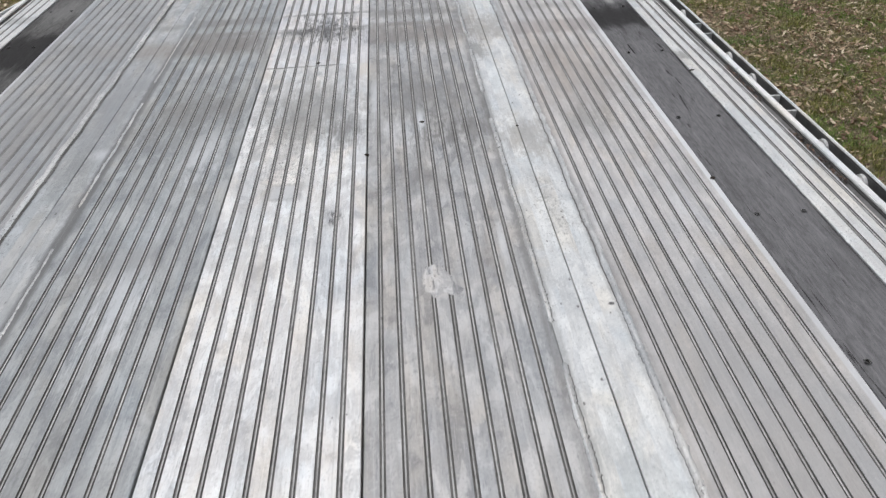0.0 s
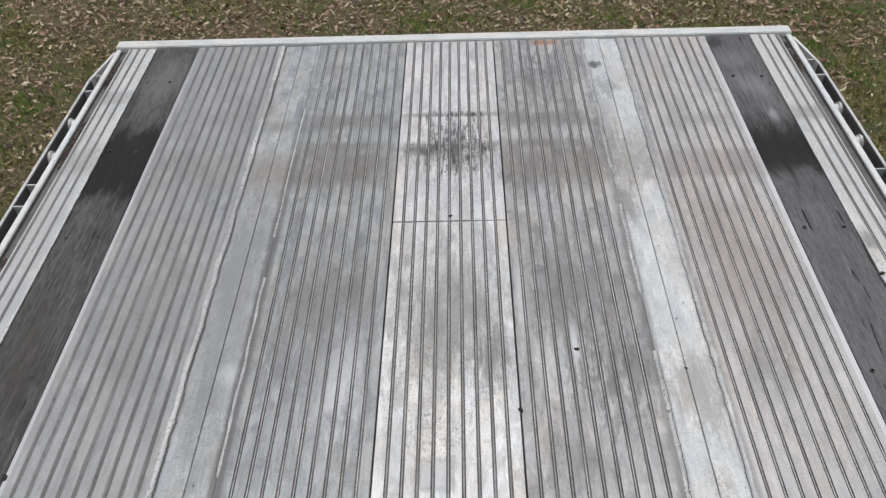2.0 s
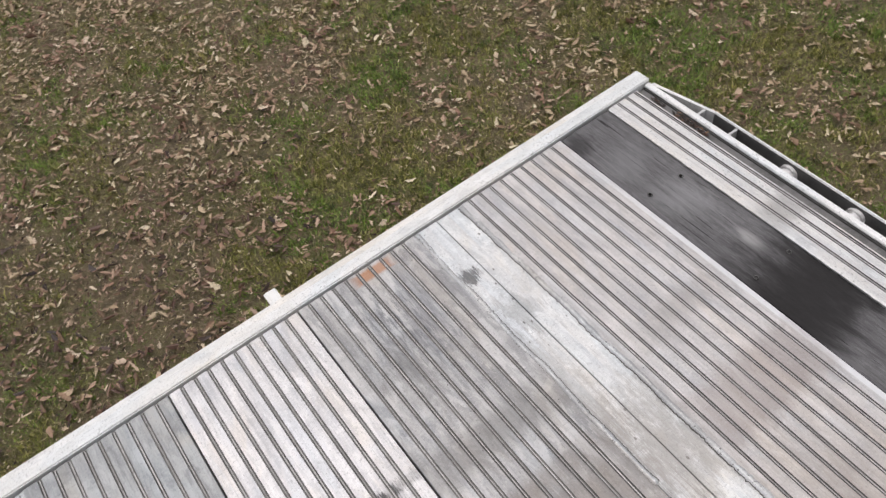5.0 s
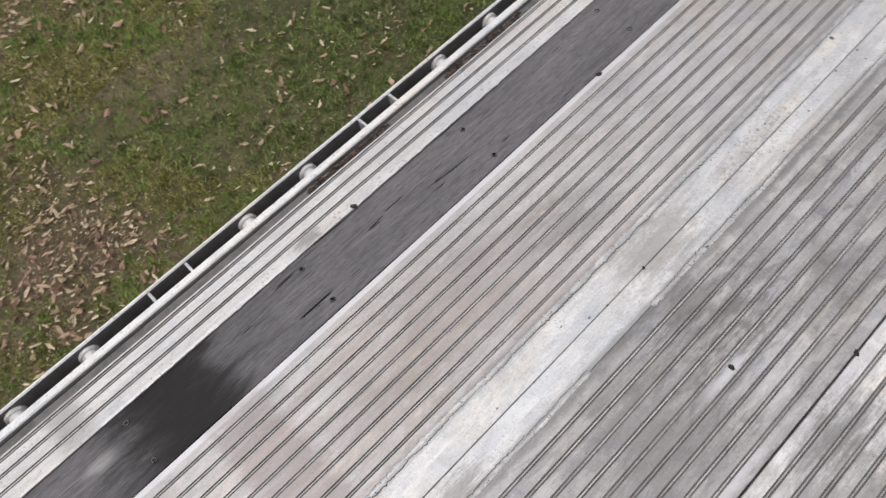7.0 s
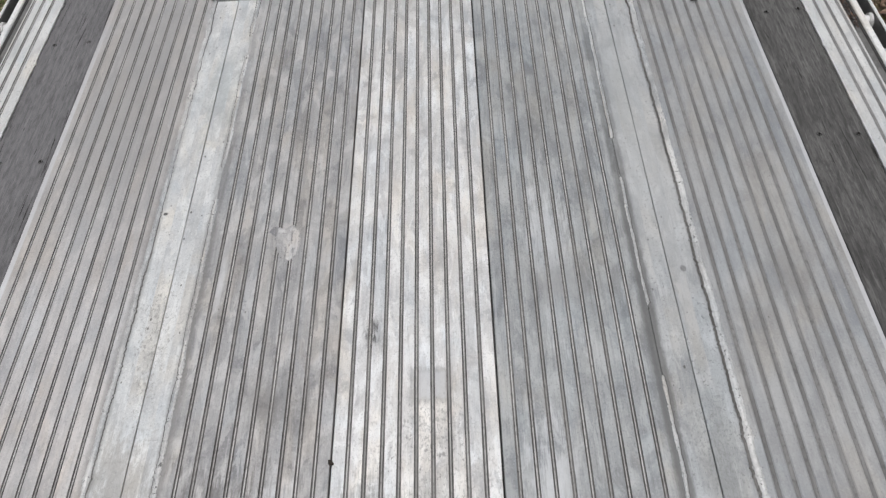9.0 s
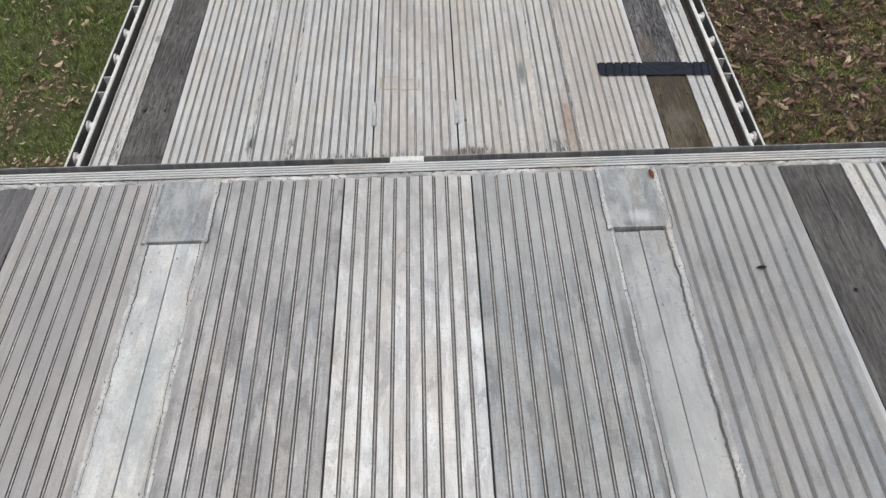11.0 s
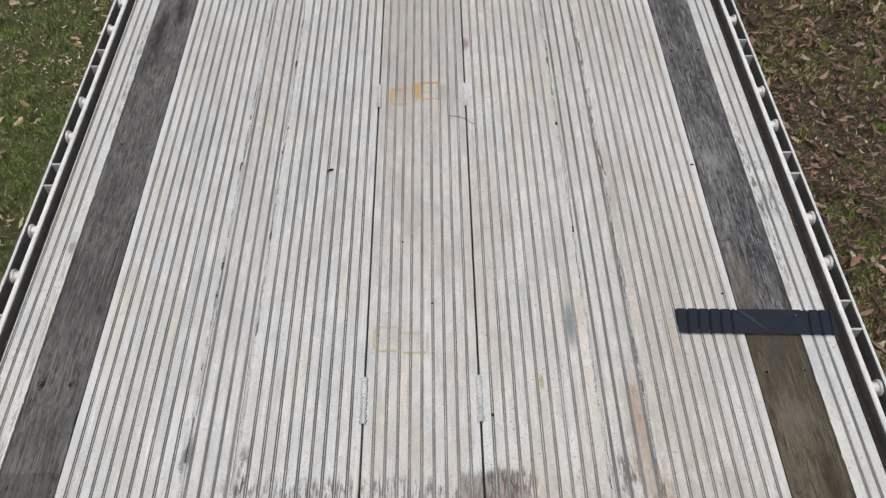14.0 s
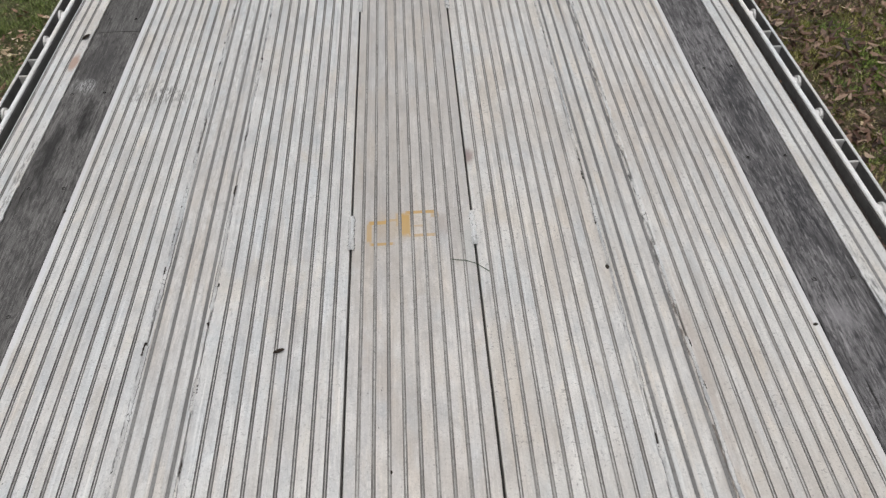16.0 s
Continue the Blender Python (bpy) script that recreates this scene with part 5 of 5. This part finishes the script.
def leaves(x, y, ln, lobed, seed):
    """Folded, curled and cupped leaves of two halves each: vertices by leaf."""
    r = np.random.default_rng(seed)
    n = len(x)
    wd, fold, bend, twist = r.uniform(0.24, 0.48, n), r.normal(0.3, 0.45, n), r.normal(0.25, 0.5, n), r.normal(0, 0.5, n)
    rows = np.where(lobed[:, None, None], np.array(LOBED)[None], np.array(SMOOTH)[None])
    u = np.concatenate([rows[:, :, 0], rows[:, 6:0:-1, 0]], 1)
    q = np.concatenate([rows[:, :, 1], -rows[:, 6:0:-1, 1]], 1)
    q = q * (1 + r.normal(0, 0.22, q.shape))
    u = u + r.normal(0, 0.025, u.shape)
    px, py = u * ln[:, None], q * 0.5 * (wd * ln)[:, None]
    pz = np.abs(py) * fold[:, None] + u * u * (bend * ln)[:, None] + u * py * twist[:, None] * 2 + r.normal(0, 0.03, u.shape) * ln[:, None]
    a, pitch, roll = r.uniform(0, 2 * np.pi, n)[:, None], r.normal(0, 0.3, n)[:, None], r.normal(0, 0.35, n)[:, None]
    py, pz = py * np.cos(roll) - pz * np.sin(roll), py * np.sin(roll) + pz * np.cos(roll)
    px, pz = px * np.cos(pitch) - pz * np.sin(pitch), px * np.sin(pitch) + pz * np.cos(pitch)
    gx, gy = px * np.cos(a) - py * np.sin(a), px * np.sin(a) + py * np.cos(a)
    pz = pz - pz.min(1, keepdims=True) + r.uniform(-0.002, 0.032, n)[:, None]
    return np.stack([gx + x[:, None], gy + y[:, None], pz], -1)


def strew(per_m2, wide, size, seed):
    x, y = sow(per_m2, wide)
    g = turf(x, y)
    beside = np.clip((-1.0 - x) / 0.2, 0, 1) * np.clip((-0.6 - y) / 1.2, 0, 1)
    lawn = np.clip((x - 0.9) / 0.8, 0, 1) * np.clip((0.1 - y) / 1.2, 0, 1)
    clump = 0.5 * patches(x, y, 0.3, 12 + seed) + 0.5 * patches(x, y, 0.11, 14 + seed)
    keep = rng.random(len(x)) < np.clip((1.2 - g) * (0.2 + 1.1 * clump) + (0.65 - 0.55 * seed) * beside - 0.17 * lawn * np.clip((-2.0 - y) / 1.5, 0.3, 1.6), 0.05, 1)
    x, y, beside = x[keep], y[keep], beside[keep]
    ln = size[0] + (size[1] - size[0]) * rng.random(len(x)) ** 1.4
    ln *= 1 + (0.15 - 0.15 * seed) * beside
    return leaves(x, y, ln, rng.random(len(x)) < 0.55, 70 + seed), rng.random(len(x)) < 0.96 * beside + 0.55 * near(x, y, ((-0.4, 1.4, 1.2, 1.0), (-2.2, 1.2, 1.4, 1.0)))


sets = [strew(640, 9000, (0.024, 0.07), 0), strew(2600, 14000, (0.008, 0.028), 1)]
v, wet = np.concatenate([q[0] for q in sets]), np.concatenate([q[1] for q in sets])
for name, sel, m, text in (("leaf_litter", ~wet, litter_mat, "dry curled tan and brown oak leaves lying on the lawn"),
                           ("damp_leaf_litter", wet, damp_mat, "dense damp brown leaves beside the lower deck")):
    q = v[sel]
    first = (np.arange(len(q)) * 14)[:, None, None]
    halves = first + np.array([[[0, 1, 2, 3, 4, 5, 6, 7], [7, 8, 9, 10, 11, 12, 13, 0]]])
    stuff(name, q.reshape(-1, 3), 2 * len(q), halves.reshape(-1, 8), m, text, "leaf litter")


def track_dirt(name, s, y0, y1, z, count, seed, label):
    """Leaf bits caught in the winch track, thicker in places."""
    r = np.random.default_rng(seed)
    yy = r.uniform(y1, y0, count * 3)
    pick = np.array([noise.noise(Vector((q * 2.6, seed, 0))) + 0.35 * noise.noise(Vector((q * 11, seed, 4))) for q in yy]) > 0.12
    yy = yy[pick][:count]
    k = len(yy)
    xx, ln, wd, tr = s * r.uniform(1.194, 1.214, k), r.uniform(0.006, 0.02, k), r.uniform(0.35, 0.6, k), r.uniform(0, 6.28, k)
    ring = np.array([(-0.5, 0.0), (-0.2, 0.8), (0.2, 0.9), (0.5, 0.0), (0.2, -0.9), (-0.2, -0.8)])
    px, py = ring[None, :, 0] * ln[:, None], ring[None, :, 1] * (ln * wd * 0.5)[:, None]
    ct, st = np.cos(tr)[:, None], np.sin(tr)[:, None]
    gx, gy = px * ct * 0.6 - py * st * 0.6, px * st + py * ct
    gz = z + 0.001 + r.uniform(0, 0.008, k)[:, None] + np.abs(py) * r.normal(0.2, 0.5, k)[:, None] + px * r.normal(0, 0.2, k)[:, None]
    pts = np.stack([xx[:, None] + gx, yy[:, None] + gy, np.maximum(gz, z + 0.0005)], -1)
    stuff(name, pts.reshape(-1, 3), k, np.arange(6 * k).reshape(-1, 6), track_mat, label, "leaf litter")


for s in (1, -1):
    track_dirt("track_debris", s, -0.05, -3.3, TOP - 0.016, 900, 3 + s, "dark leaf crumbs caught in the upper track")
    track_dirt("track_debris", s, -3.45, -9.5, LOW - 0.04, 2600, 8 + s, "red-brown leaf crumbs caught in the lower track")


# ---- small things on the deck ----
def drop_leaf(name, x, y, z, ln, turn, mat, label):
    bm = bmesh.new()
    rows = []
    for i in range(7):
        u = i / 6
        half = 0.5 * ln * 0.42 * math.sin(math.pi * (0.06 + 0.9 * u)) ** 0.8
        rows.append([bm.verts.new(((u - 0.5) * ln, q * half, 0.0015 + abs(q) * half * 0.5 + 0.25 * ln * (u - 0.5) ** 2)) for q in (-1, -0.5, 0, 0.5, 1)])
    for r0, r1 in zip(rows, rows[1:]):
        for k in range(4):
            bm.faces.new((r0[k], r1[k], r1[k + 1], r0[k + 1]))
    bmesh.ops.solidify(bm, geom=bm.faces[:], thickness=0.0006)
    ob = part(name, bm, mat)
    ob.matrix_basis = pose(x, y, z, 0, 0, turn)
    return tagged(ob, label, "leaf", "leaves on the deck")


drop_leaf("leaf", -0.603, -3.262, TOP + 0.006, 0.03, 100, leaf_red, "curled rusty red leaf on the end plate")
drop_leaf("leaf", 0.31, -5.06, LOW, 0.026, 20, leaf_dark, "small dark dry leaf on the lower deck")
drop_leaf("leaf", -0.79, -2.962, TOP, 0.024, 5, leaf_dark, "small dark leaf lying across the grooves")
drop_leaf("leaf", 1.104, -6.455, LOW, 0.04, 70, leaf_dark, "narrow dark leaf caught at the plank edge")


def crumb(x, y, z, size, seed, label):
    bm = bmesh.new()
    bmesh.ops.create_icosphere(bm, subdivisions=2, radius=size)
    for vtx in bm.verts:
        k = 1 + 0.5 * noise.noise(vtx.co * (1.2 / size) + Vector((seed, 0, 0)))
        vtx.co = Vector((vtx.co.x * k, vtx.co.y * k * 1.5, max(vtx.co.z * k * 0.55, -size * 0.25)))
    ob = part("debris_crumb", bm, debris_mat)
    ob.matrix_basis = pose(x, y, z + size * 0.22, 0, 0, seed * 40)
    return tagged(ob, label, "debris", "crumbs on the deck")


for k, (cx, cy, cs) in enumerate(((0.158, -1.628, 0.007), (0.299, -1.462, 0.007), (1.09, -1.235, 0.009), (0.925, -1.85, 0.008), (-0.925, -1.78, 0.009), (0.54, -1.52, 0.004), (0.004, -0.99, 0.006))):
    crumb(cx, cy, TOP, cs * 0.65, k + 1.0, "dark crumb of dirt on the upper deck")
for k, (cx, cy, cs) in enumerate(((0.925, -3.93, 0.008), (1.085, -3.88, 0.009), (0.926, -5.56, 0.006), (-0.476, -5.269, 0.007), (-0.895, -4.536, 0.005), (-0.915, -5.06, 0.006), (-0.03, -4.52, 0.004), (0.06, -4.75, 0.004), (-0.19, -4.16, 0.006))):
    crumb(cx, cy, LOW, cs * 0.65, k + 20.0, "dark crumb of dirt on the lower deck")

# thin stem on the lower deck
pts = [(-0.095, -5.318), (-0.13, -5.312), (-0.155, -5.3), (-0.185, -5.272)]
bm = bmesh.new()
for p, q in zip(pts, pts[1:]):
    rod_bm((*p, LOW + 0.002), (*q, LOW + 0.002), 0.0011, 6, bm)
tagged(part("stem", bm, twig_mat), "thin dry grass stem lying across a panel joint", "stem")

# strip of black tape across the edge of the lower deck
xs = np.linspace(-0.739, -1.196, 270)
grooved = sorted([-g for g in low_outer] + [-g for g in edge])
verts, faces, rows = [], [], 17
for xx in xs:
    for j in range(rows):
        t = j / (rows - 1)
        lean = 0.012 * (t - 0.5)
        dip = max((math.exp(-((xx - g - lean) / 0.0024) ** 2) for g in grooved), default=0.0)
        for start, reach in ((-0.92, -0.078), (-1.112, 0.105)):
            line = start + reach * t
            dip = max(dip, math.exp(-((xx - line) / 0.0042) ** 2) * max(0.0, 1.0 - 1.25 * max(0.0, t - 0.25)))
        yy = -4.484 + 0.083 * t + 0.016 * (-0.739 - xx) / 0.457 + 0.0015 * noise.noise(Vector((xx * 20, t * 2, 1)))
        verts.append((xx, yy, LOW + 0.0072 - 0.0068 * dip + 0.0012 * noise.noise(Vector((xx * 30, yy * 30, 2)))))
for i in range(len(xs) - 1):
    for j in range(rows - 1):
        faces.append((i * rows + j, (i + 1) * rows + j, (i + 1) * rows + j + 1, i * rows + j + 1))
tagged(mesh_part("tape_strip", verts, faces, tape_mat, smooth=True), "strip of wrinkled black tape across the deck edge", "tape")
